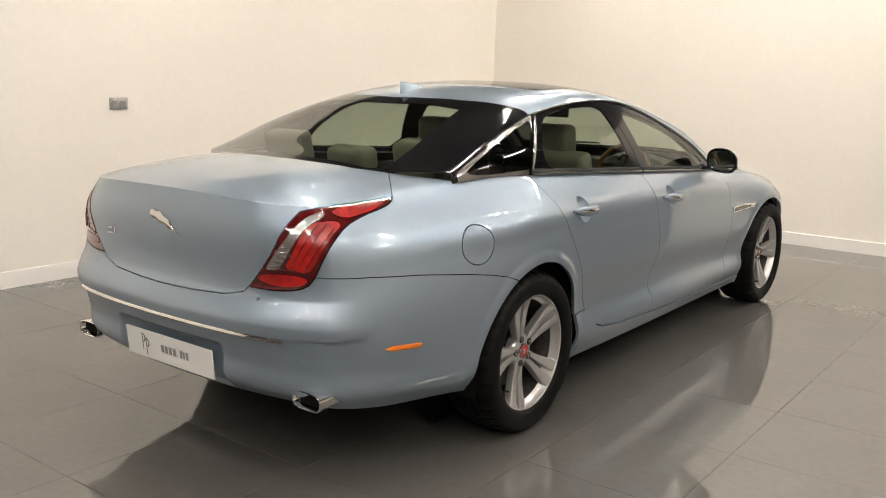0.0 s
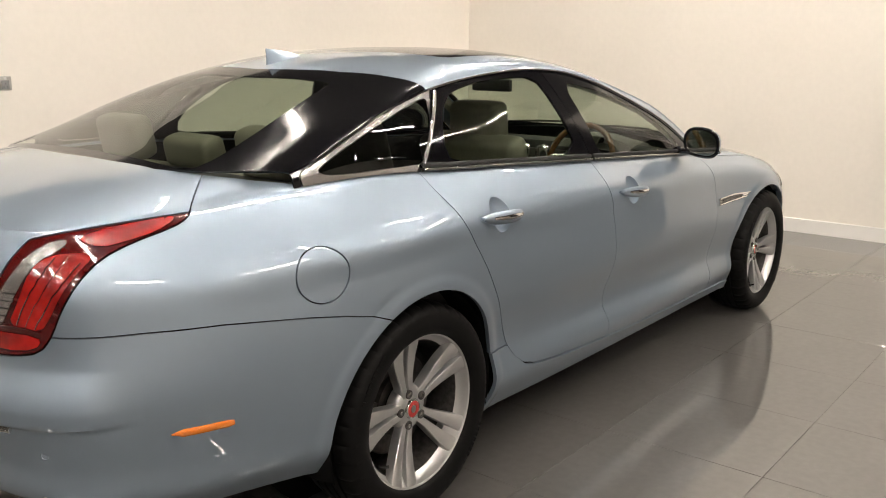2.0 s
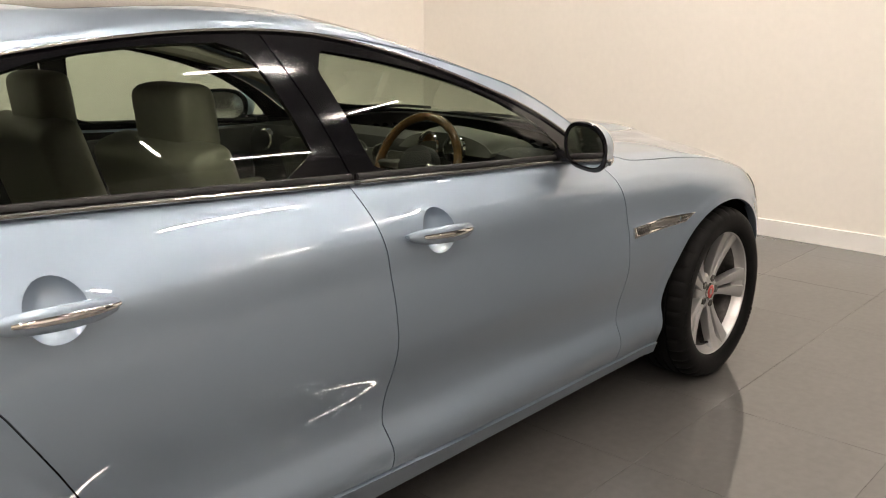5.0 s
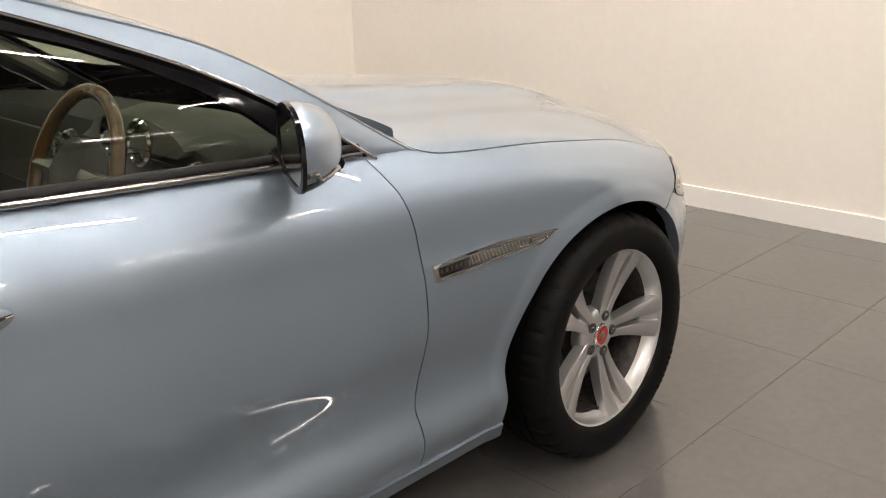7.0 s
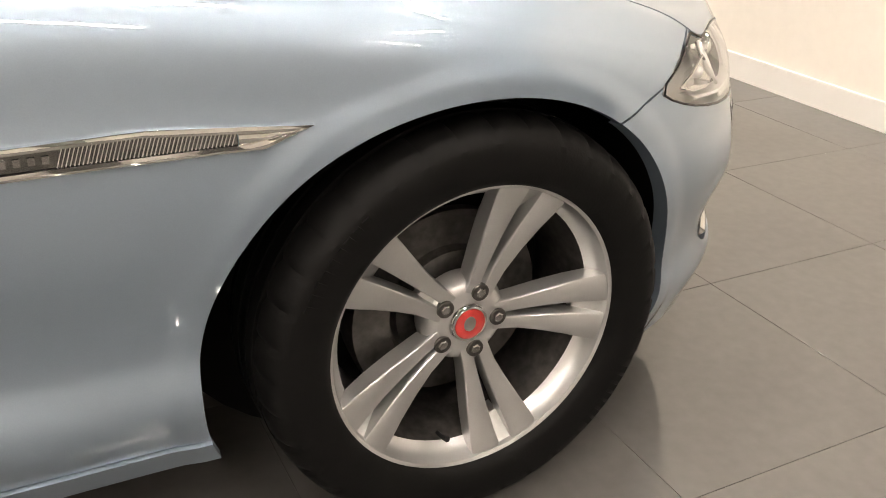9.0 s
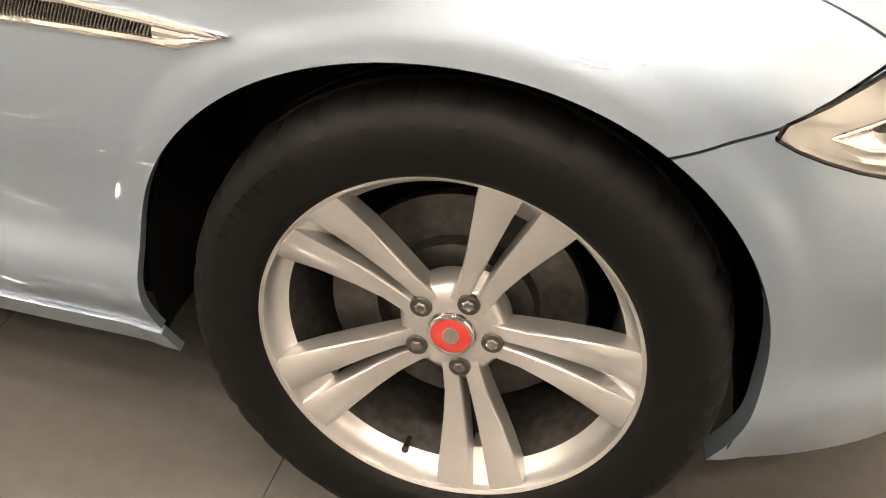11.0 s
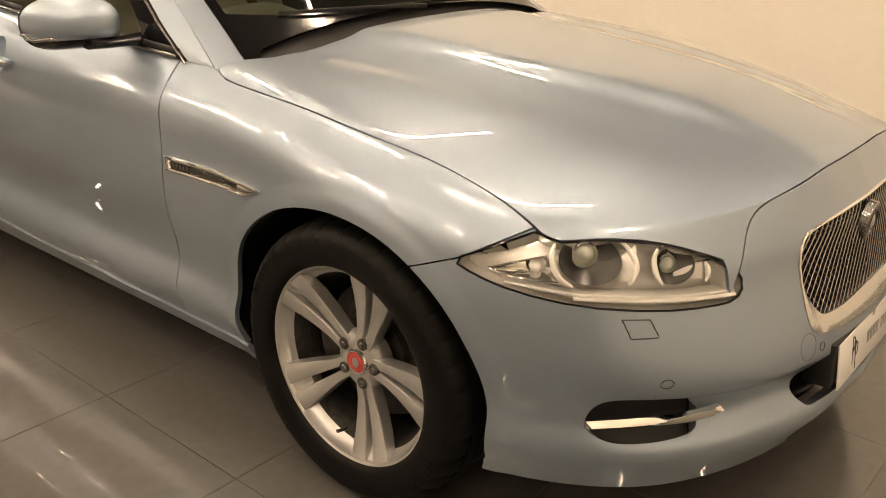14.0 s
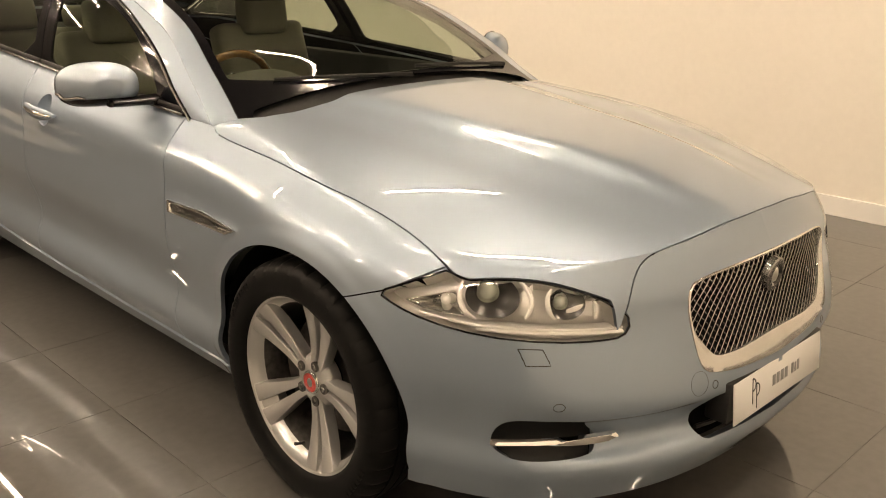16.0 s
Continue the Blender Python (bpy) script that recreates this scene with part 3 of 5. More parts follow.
# ---- nose openings: grille, lower intake, fog lamp pocket, all in front view
GRILLE = [(-.3, .712), (0, .716), (.25, .714), (.345, .706), (.372, .692), (.380, .66), (.374, .58), (.364, .515), (.347, .488), (.30, .476), (.2, .464), (0, .456), (-.3, .46)]
front = lambda v: (v[:, 0] > 3.6) & (v[:, 1] < .6)
grille, fbumper = split(fbumper, where(fbumper, inside_distance(fbumper.v[:, YZ], rounded(GRILLE, 1)), front), 0.0)
FOG = [(.800, .350), (.795, .395), (.780, .418), (.74, .422), (.69, .420), (.655, .412), (.625, .385), (.60, .358), (.605, .332), (.63, .318), (.70, .312), (.765, .314), (.79, .328)]
fog, fbumper = split(fbumper, where(fbumper, inside_distance(fbumper.v[:, YZ], outline(FOG, 4)), lambda v: v[:, 0] > 3.5), 0.0)
INTAKE = [(-.3, .425), (.30, .418), (.335, .40), (.35, .35), (.34, .305), (.30, .292), (-.3, .290)]
intake, fbumper = split(fbumper, where(fbumper, inside_distance(fbumper.v[:, YZ], rounded(INTAKE, 1)), front), 0.0)

# ---- skins as parts
P = {}
P["bonnet"] = whole("bonnet", bonnet, PAINT, thick=FOLD)
P["boot_lid"] = whole("boot_lid", lid, PAINT, thick=FOLD)
P["rear_bumper"] = whole("rear_bumper", rbumper, PAINT, thick=FOLD)
P["front_bumper"] = whole("front_bumper", fbumper, PAINT, thick=0.03)
P["rdoor"] = both("rear_door", rdoor, PAINT, thick=FOLD)
P["fdoor"] = both("front_door", fdoor, PAINT, thick=FOLD)
both("sill", pushed(sill, .006), PAINT, thick=FOLD)
P["quarter"] = both("rear_wing", quarter, PAINT, thick=FOLD)
P["wing"] = both("front_wing", wing, PAINT, thick=FOLD)
make("fuel_flap", mirrored(flap), PAINT, car, thick=FOLD)
make("fuel_flap_blank", flap, PAINT, car, thick=FOLD)


# ---- added black backing that blocks light and darkens the shut lines
inner = grid(sheet)
inner = facing(inner, (0, 1, .3))
for xw, zw, r in ((0.0, .358, .392), (WB - .014, .342, .390)):
    d = np.where(inner.v[:, 1] > .5, np.hypot(inner.v[:, 0] - xw, inner.v[:, 2] - zw), 9.0)
    inner = clip(inner, d, r, False)[0]
inner = split(inner, where(inner, inside_distance(inner.v[:, XY], np.array(CABIN)), lambda v: v[:, 2] > .88), 0.0)[1]
keep = list(inner.f)
# leaves the nose openings and lamps clear
c = np.array([inner.v[list(f)].mean(0) for f in keep])
qh, qt = (c[:, 0] - c[:, 1]) * math.sqrt(.5), (c[:, 0] + c[:, 1]) * math.sqrt(.5)
cupd = np.minimum(np.hypot(c[:, 0] - HANDLES[0][0] - .128, c[:, 2] - HANDLES[0][1]), np.hypot(c[:, 0] - HANDLES[1][0] - .128, c[:, 2] - HANDLES[1][1]))
drop = ((cupd < .075) & (c[:, 1] > .5)) | ((inside_distance(c[:, YZ], rounded(GRILLE, 1)) < .02) & (c[:, 0] > 3.6)) | ((inside_distance(c[:, YZ], outline(FOG, 4)) < .02) & (c[:, 0] > 3.5)) | \
       ((inside_distance(c[:, YZ], rounded(INTAKE, 1)) < .02) & (c[:, 0] > 3.6)) | ((inside_distance(np.stack([qh, c[:, 2]], 1), np.array(HEAD)) < .01) & (c[:, 0] > 3.2))
inner = pushed(Surf(inner.v, [f for f, dr in zip(keep, drop) if not dr]), -.011)
whole("inner_shell", inner, LINER)

# ---- greenhouse: pillars, roof, glass
yr_v = rail_at(GTOP.v[:, 0])[0]
band = np.abs(GTOP.v[:, 1]) - (yr_v - np.interp(GTOP.v[:, 0], [.2, .5, 1.2, 1.7, 2.2, 2.45, 2.6], [.06, .075, .085, .075, .07, .10, .16]))
REARGLASS = [(-.9, -.2), (.14, -.2), (.14, 0), (.17, .2), (.215, .36), (.30, .51), (.345, .57), (.40, .66), (.0, .9), (-.9, .9)]
rear, gt = split(GTOP, inside_distance(GTOP.v[:, XY], np.array(REARGLASS)), 0.003)
rear = clip(rear, np.where(rear.v[:, 0] < -.2, inside_distance(rear.v[:, XY], np.array(CABIN)), -1.0), .004, True)[0]
RCLEAR = np.array([(-.57, -.3), (-.57, .2), (-.545, .45), (-.51, .50), (-.45, .50), (-.15, .455), (.11, .415), (.10, .3), (.07, .1), (.06, -.3)])
rclear, rear = split(rear, inside_distance(rear.v[:, XY], RCLEAR), 0.0)
base = gt.v[:, 0] - (2.470 + .105 / (1 + np.exp((.668 - np.abs(gt.v[:, 1])) / .008)))
gt = clip(gt, base, 0, True)[0]
yr_v = rail_at(gt.v[:, 0])[0]
wband = np.interp(gt.v[:, 0], [.2, .5, 1.2, 1.7, 2.2, 2.45, 2.6], [.06, .075, .080, .078, .078, .085, .10])
d = np.maximum((1.38 - .09 * (gt.v[:, 1] / .6) ** 2) - gt.v[:, 0], np.abs(gt.v[:, 1]) - (yr_v - wband))
screen, gt = split(gt, d, 0.003)
SUN = np.array([(.53, -.2), (.53, 0), (.565, .18), (.62, .34), (.665, .425), (.70, .447), (.80, .452), (1.0, .448), (1.26, .437), (1.29, .40), (1.31, .2), (1.315, -.2)])
sun, roof = split(gt, inside_distance(gt.v[:, XY], SUN), 0.004)
yr_s = rail_at(screen.v[:, 0])[0]
d = np.maximum(np.maximum(screen.v[:, 0] - (2.45 - .17 * (np.abs(screen.v[:, 1]) / .7) ** 2.5), np.abs(screen.v[:, 1]) - (yr_s - wband.mean() - .035)), 1.43 - screen.v[:, 0])
sclear, sfrit = split(screen, d, 0.0)


def glass(name, tint, gloss=0.06):
    """Thin glass: a tinted view through, and a mirror that grows to the edge."""
    m = bpy.data.materials.new(name)
    m.use_nodes = True
    nt = m.node_tree
    nt.nodes.remove(nt.nodes["Principled BSDF"])
    t, g, f, up, mul, mix = (nt.nodes.new(n) for n in ("ShaderNodeBsdfTransparent", "ShaderNodeBsdfGlossy", "ShaderNodeLayerWeight", "ShaderNodeMath", "ShaderNodeMath", "ShaderNodeMixShader"))
    t.inputs["Color"].default_value = (*tint, 1)
    g.inputs["Roughness"].default_value = 0.0
    f.inputs["Blend"].default_value = 0.5
    up.operation, mul.operation = "POWER", "MULTIPLY_ADD"
    up.inputs[1].default_value = 5.0
    mul.inputs[1].default_value, mul.inputs[2].default_value = 1 - gloss, gloss
    nt.links.new(f.outputs["Facing"], up.inputs[0])
    nt.links.new(up.outputs[0], mul.inputs[0])
    nt.links.new(mul.outputs[0], mix.inputs[0])
    nt.links.new(t.outputs[0], mix.inputs[1])
    nt.links.new(g.outputs[0], mix.inputs[2])
    nt.links.new(mix.outputs[0], nt.nodes["Material Output"].inputs[0])
    return m


PANE = glass("green_tinted_glass", (.66, .72, .64), .045)
DARKPANE = glass("dark_tinted_glass", (.60, .65, .57), .05)
BLACKPANE = glass("near_black_glass", (.10, .11, .10), .04)
SCREENPANE = glass("windscreen_glass", (.72, .77, .69))
LENS = glass("lamp_lens", (.95, .95, .94), .04)
P["roof"] = whole("roof", roof, PAINT, thick=.01)
P["sun"] = whole("sunroof_glass", sun, GLOSS, P["roof"], thick=.008)
P["rear_glass"] = whole("rear_window_surround", rear, GLOSS, thick=.006)
o = whole("rear_window_pane", rclear, DARKPANE, P["rear_glass"])
cw = np.array([[(x_, y_, 0) for y_ in np.linspace(-.67, .67, 40)] for x_ in (2.44, 2.465, 2.49, 2.53, 2.575)])
for n_, (x_, drop_) in enumerate(((2.44, .012), (2.465, .030), (2.49, .040), (2.53, .044), (2.56, .046))):
    cw[n_, :, 2] = np.minimum(roof_height(np.full(40, x_), cw[n_, :, 1]), deck(np.full(40, 2.56), cw[n_, :, 1]) + (2.56 - x_) * .45) - drop_
make("cowl_panel", facing(grid(cw), (0, 0, 1)), PLASTIC, car, "black plastic cowl below the windscreen", thick=.01)
for y_ in (-.58, -.52, -.46, -.40, -.34, .34, .40, .46, .52, .58):
    z_ = float(min(roof_height(np.array([2.50]), np.array([y_]))[0], deck(np.array([2.56]), np.array([y_]))[0] + .03)) - .036
    part("cowl_rib", box(bmesh.new(), (2.475, y_ - .004, z_ - .012), (2.545, y_ + .004, z_), .002), GLOSS, car)
P["frit"] = whole("windscreen_surround", sfrit, GLOSS, thick=.006)
o = whole("windscreen_pane", sclear, SCREENPANE, P["frit"])

# ---- side windows
QPANE = rounded([(-.262, 1.116), (-.21, 1.142), (-.10, 1.181), (.04, 1.224), (.20, 1.266), (.342, 1.297), (.325, 1.262), (.200, 1.098), (.08, 1.099), (-.19, 1.101)], 1)
QRIM = rounded([(-.318, 1.098), (-.312, 1.120), (-.28, 1.132), (-.20, 1.160), (-.10, 1.196), (.04, 1.240), (.20, 1.281), (.60, 1.36), (.60, 1.0), (.1, 1.0), (-.2, 1.0), (-.30, 1.05)], 1)
RPANE = rounded([(.325, 1.082), (.312, 1.165), (.44, 1.295), (.60, 1.335), (.80, 1.352), (1.02, 1.352), (1.06, 1.27), (1.13, 1.045), (.7, 1.065)], 1)
FPANE = rounded([(1.30, 1.025), (1.26, 1.12), (1.20, 1.335), (1.40, 1.305), (1.60, 1.262), (1.82, 1.195), (2.02, 1.095), (2.14, .995), (2.08, .985), (1.7, 1.003)], 1)
qp, gs = split(GSIDE, inside_distance(GSIDE.v[:, XZ], QPANE), .002)
rp, gs = split(gs, inside_distance(gs.v[:, XZ], RPANE), 0)
fp, gs = split(gs, inside_distance(gs.v[:, XZ], FPANE), 0)
cline = (gs.v[:, 0] - .155) - (gs.v[:, 2] - 1.09) * 1.02
surround, gs = split(gs, cline, .006)
surround, qblack = split(surround, inside_distance(surround.v[:, XZ], QRIM), .003)


def pillar_width(x):
    """How far the painted windscreen pillar reaches down from the roof rail."""
    return np.interp(x, [1.25, 1.5, 1.8, 2.02, 2.2, 2.4], [0, .014, .036, .056, .066, .066])


below = rail_at(gs.v[:, 0])[1] - gs.v[:, 2] - pillar_width(gs.v[:, 0])
pillar, gs = split(gs, np.where(gs.v[:, 0] > 1.2, below, 9.0), .002)
both("windscreen_pillar", pillar, PAINT, thick=.008)
rframe, fframe = split(gs, (gs.v[:, 0] - (1.215 - (gs.v[:, 2] - 1.02) * .36)), .005)
for n, (name, s, mat, parents) in enumerate((("window_frame", rframe, GLOSS, P["rdoor"]), ("window_frame", fframe, GLOSS, P["fdoor"]))):
    make(name, mirrored(s), mat, parents[0], thick=.01)
    make(name, s, mat, parents[1], thick=.01)
for name, s, mat, parents in (("window_pane", rp, PANE, P["rdoor"]), ("window_pane", fp, PANE, P["fdoor"]), ("quarter_pane", qp, BLACKPANE, P["quarter"])):
    make(name, mirrored(s), mat, parents[0])
    make(name, s, mat, parents[1])
both("quarter_window_border", qblack, GLOSS, thick=.006)
for o in both("quarter_window_trim", pushed(surround, .004), SATIN, thick=.008):
    o["label"] = "satin metal window surround"


def side_line(xs, zs, out=0.0):
    """Points on the side windows' surface at given x and z (y positive)."""
    xs, zs = np.asarray(xs, float), np.asarray(zs, float)
    b_y, b_z = belt_at(xs)
    r_y, r_z = rail_at(xs)
    t = np.clip((zs - b_z) / np.maximum(r_z - b_z, 1e-3), -.2, 1.1)
    y = b_y + (r_y - b_y) * t + .022 * np.sin(math.pi * np.clip(t, 0, 1)) * np.clip((r_z - b_z) / .25, 0, 1)
    return np.stack([xs, y + out, zs], 1)


def strip(line, width, depth=.006, n=8):
    """A flat, rounded bar along a line, broad in z and shallow in y."""
    p = np.asarray(line, float)
    t = np.gradient(p, axis=0)
    t /= np.linalg.norm(t, axis=1)[:, None]
    out = np.tile((0.0, 1.0, .35), (len(p), 1))
    across = np.cross(t, out)
    across /= np.linalg.norm(across, axis=1)[:, None]
    out = np.cross(across, t)
    a = np.linspace(0, 2 * math.pi, n, endpoint=False)
    w = np.broadcast_to(np.asarray(width, float).reshape(-1, 1, 1), (len(p), 1, 1))
    v = p[:, None] + across[:, None] * (w / 2 * np.cos(a)[None, :, None]) + out[:, None] * (depth / 2 * np.sin(a)[None, :, None])
    f = [(i * n + j, i * n + (j + 1) % n, (i + 1) * n + (j + 1) % n, (i + 1) * n + j) for i in range(len(p) - 1) for j in range(n)]
    return Surf(v.reshape(-1, 3), f + [tuple(range(n)), tuple((len(p) - 1) * n + j for j in range(n))])


xs = np.linspace(.40, 2.34, 70)
ry, rz = rail_at(xs)
both("roof_trim", strip(side_line(xs, rz - .004 - pillar_width(xs), .004), .008, .008), SATIN, labels=("bright metal window strip", "bright metal window strip"))
for xa, xb, own in ((.17, 1.205, P["rdoor"]), (1.225, 2.30, P["fdoor"])):
    xs = np.linspace(xa, xb, 40)
    wy, wz = belt_at(xs)
    w = np.linspace(.012, .012, 40)
    s = strip(np.stack([xs, wy + .004, wz + .003], 1), w, .012)
    make("waist_trim", mirrored(s), SATIN, own[0], "satin metal waist strip")
    make("waist_trim", s, SATIN, own[1], "satin metal waist strip")
    s = strip(np.stack([xs, wy - .002, wz + .017], 1), .016, .010)
    make("waist_seal", mirrored(s), PLASTIC, own[0], "black rubber seal")
    make("waist_seal", s, PLASTIC, own[1], "black rubber seal")

zs = np.linspace(1.098, 1.325, 16)
ends = side_line([.178, .402], [1.098, 1.312], .005)
cl = strip(ends[0] + (ends[1] - ends[0]) * np.linspace(0, 1, 16)[:, None] + np.array((0, .010, 0)) * np.sin(np.linspace(0, math.pi, 16))[:, None], .016, .008)
for sgn_, own in ((-1, P["rdoor"][0]), (1, P["rdoor"][1])):
    make("pillar_strip", mirrored(cl) if sgn_ < 0 else cl, SATIN, own, "satin metal pillar strip")
FRAME = material("satin_chrome", (.74, .73, .70), .22, .9, rough_var=.04)
LAMPBACK = material("lamp_reflector", (.62, .61, .59), .34, .45, bump=.08, bump_scale=40)
BOWL = material("dark_lamp_bowl", (.035, .034, .033), .22, .3)
PROJECTOR = material("projector_glass", (.42, .45, .40), .06, .35, coat=1.0)
GUIDE = material("light_guide_acrylic", (.72, .71, .68), .3, coat=.6)
SMOKE = material("smoked_reflector", (.10, .098, .095), .18, .8)


# ---------------------------------------------------------------- wheels
def psin(a, power):
    return max(0.0, math.sin(a)) ** power


def loft(sections):
    """A closed bar through rings of equal count, with end caps."""
    s = np.asarray(sections, float)
    a, n = s.shape[:2]
    f = [(i * n + j, i * n + (j + 1) % n, (i + 1) * n + (j + 1) % n, (i + 1) * n + j) for i in range(a - 1) for j in range(n)]
    return Surf(s.reshape(-1, 3), f + [tuple(range(n))[::-1], tuple((a - 1) * n + j for j in range(n))])


def moved(s, m):
    r = np.array(m)
    return Surf(s.v @ r[:3, :3].T + r[:3, 3], s.f)


def spoke(lean):
    """One arm of a double spoke along +z, the outer side at +y; lean is its side of the pair."""
    rings = []
    for r, w, gap, y, depth in ((.030, .026, .013, .057, .026), (.062, .0225, .0150, .059, .032), (.095, .0245, .0175, .0625, .036), (.135, .0315, .0230, .069, .036),
                                (.18, .0405, .0300, .079, .034), (.215, .0480, .0355, .0895, .030), (.2455, .0530, .0385, .0985, .020)):
        c = lean * gap
        ring = []
        for px, py in ((-.5, -.95), (-.5, -.16), (-.485, -.05), (-.43, .0), (0, .02), (.43, .0), (.485, -.05), (.5, -.16), (.5, -.95)):
            wide = 1 + .05 * max(0, -py)
            ring.append((c + px * w * wide, y + py * depth, r))
        rings.append(ring)
    return loft(rings)


def wheel(xw, side, turn, name_label):
    """A five double-spoke alloy wheel with tyre, brake and bolts. side: -1 right, 1 left."""
    place = pose(xw, side * (.803 if xw < 1 else .810), RW) @ (Matrix.Identity(4) if side > 0 else pose(0, 0, 0, 0, 0, 180))
    rim = lathe([(.2535, .088), (.2545, .096), (.252, .101), (.247, .102), (.2425, .099), (.240, .092), (.2375, .080), (.231, .070), (.222, .062)], 96)
    barrel = lathe([(.222, .062), (.212, .02), (.205, -.06), (.218, -.09), (.245, -.10)], 96)
    hub = lathe([(.034, .0600), (.046, .0595), (.060, .0570), (.070, .050), (.076, .034), (.072, .012)], 60)
    some, arms = [rim, hub], []
    for k in range(5):
        for lean in (-1, 1):
            arms.append(moved(spoke(lean), pose(0, 0, 0, 0, (turn if side < 0 else -turn) * (-1 if side < 0 else -1) + 72 * k)))
        # the web that joins a pair at the hub and at the rim
        web = loft([[(x * w, y, r) for x, y in ((-1, y0), (-1, y1), (1, y1), (1, y0))] for r, w, y0, y1 in ((.045, .02, .02, .052), (.085, .018, .02, .045), (.095, .016, .02, .036))])
        web2 = loft([[(x * w, y, r) for x, y in ((-1, y0), (-1, y1), (1, y1), (1, y0))] for r, w, y0, y1 in ((.200, .012, .03, .058), (.222, .014, .04, .076), (.2455, .016, .05, .096))])
        for wbb in (web, web2):
            arms.append(moved(wbb, pose(0, 0, 0, 0, (turn if side < 0 else -turn) * (-1 if side < 0 else -1) + 72 * k)))
    w = make("wheel", joined(*some), ALLOY, car, name_label, angle=35)
    w.matrix_basis = place
    for n_, arm_ in enumerate(arms):
        make("spoke" if n_ % 4 < 2 else "spoke_web", arm_, ALLOY, w, angle=35)
    # darker than the alloy: shade behind the spokes put into its colour
    make("barrel", barrel, IRON_SHADE, w, "inner barrel, greyed as if shaded behind the spokes")
    base = (turn if side < 0 else -turn) * (-1 if side < 0 else -1)
    # tyre with a rounded shoulder, rim guard and tread grooves
    prof = [(.246, .099), (.252, .110), (.262, .1165), (.280, .121), (.300, .1225), (.318, .119), (.331, .110), (.3395, .096), (.3440, .080), (.3465, .058), (.3400, .0575), (.3400, .0505), (.3475, .050),
            (.3480, .021), (.3410, .0205), (.3410, .0135), (.3480, .013), (.3480, -.013), (.3410, -.0135), (.3410, -.0205), (.3480, -.021), (.3475, -.050), (.3400, -.0505), (.3400, -.0575), (.3465, -.058),
            (.3440, -.080), (.3395, -.096), (.331, -.110), (.318, -.119), (.300, -.1225), (.262, -.1165), (.246, -.099)]
    count = 216
    tyre = lathe(prof, count)
    tv = tyre.v.reshape(len(prof), count, 3)
    for row, (r_, y_) in enumerate(prof):
        if .330 < r_ < .3470 and y_ > .05:
            tv[row, ::6, 0] *= 1 - .0045 / r_
            tv[row, ::6, 2] *= 1 - .0045 / r_
    lumps = [tyre]
    for a0, total in ((40, 9), (225, 7)):
        for k in range(total):
            m = pose(0, 0, 0, 0, a0 + k * 3.4)
            lump = loft([[(x_, .1195 + dy, .305 + z_) for x_, z_ in ((-.006, -.008), (-.006, .008), (.006, .008), (.006, -.008))] for dy in (0, .0037)])
            lumps.append(moved(Surf(lump.v, [f[::-1] for f in lump.f]), m))
    tyre = joined(*lumps)
    make("tyre", Surf(tyre.v, [f[::-1] for f in tyre.f]), RUBBER, w, angle=30)
    cap = lathe([(.0005, .0665), (.012, .0664), (.022, .0655), (.0262, .0640)], 40)
    make("centre_cap", cap, BADGE, w, "red centre cap with a plain silver emblem")
    ring = lathe([(.0262, .0640), (.0268, .0668), (.030, .0668), (.0325, .064), (.034, .058)], 40)
    make("cap_ring", ring, CHROME, w)
    emblem = lathe([(.0005, .0672), (.008, .0676), (.0125, .0672), (.0130, .0660)], 12)
    make("cap_emblem", Surf(emblem.v * (.85, 1, 1.05), emblem.f), STEEL, w)
    for k in range(5):
        m = pose(0, 0, 0, 0, base + 72 * k) @ pose(0, 0, .054)
        # a flat dark disc, coloured as the shade of a bolt recess
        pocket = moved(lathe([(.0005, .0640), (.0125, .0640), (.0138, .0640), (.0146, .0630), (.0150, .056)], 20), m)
        make("bolt_pocket", pocket, IRON_SHADE, w)
        bolt = moved(lathe([(.0005, .0662), (.0062, .0662), (.0088, .0648), (.0092, .050)], 6), m)
        make("wheel_bolt", bolt, SATIN, w, angle=20)
    stem = moved(tube([(0, .060, .208), (0, .072, .207), (0, .092, .200)], [.004, .004, .0052], 10), pose(0, 0, 0, 0, base + 187))
    make("valve", stem, PLASTIC, w)
    disc = lathe([(.06, .0), (.10, .004), (.105, -.012), (.165, -.012), (.168, -.02), (.165, -.03), (.06, -.03)], 72)
    make("brake_disc", disc, IRON_SHADE, w)
    cal = loft([[(r * math.sin(a), y, r * math.cos(a)) for r, y in ((.115, .012), (.178, .012), (.182, -.01), (.178, -.05), (.115, -.05))] for a in np.linspace(math.radians(70), math.radians(125), 10)])
    make("brake_caliper", cal, IRON_SHADE, w, "dark iron brake caliper")
    return w


wheel(0.0, -1, 55, "silver double-spoke alloy wheel")
wheel(WB + .004, -1, 20, "silver double-spoke alloy wheel")
wheel(0.0, 1, 30, "silver double-spoke alloy wheel")
wheel(WB + .004, 1, 10, "silver double-spoke alloy wheel")
# wheel housings and underbody
for xw, zw in ((0.0, .358), (WB - .014, .342)):
    for sgn in (-1, 1):
        a = np.linspace(math.radians(-16), math.radians(196), 40)
        ys = np.array([.55, .65, .75, .84, .885])
        rr_ = np.array([.40, .402, .40, .395, .385])
        v = np.stack([xw + np.cos(a)[:, None] * rr_, np.broadcast_to(ys * sgn, (40, 5)), zw + np.sin(a)[:, None] * rr_], -1)
        make("arch_liner", grid(v), LINER, car)
        wall_ = lathe([(.02, 0), (.40, 0)], 40)
        make("arch_liner_wall", Surf(wall_.v + (xw, sgn * .55, zw), wall_.f), LINER, car)
bm = bmesh.new()
box(bm, (.42, -.74, .175), (2.6, .74, .24), .02)
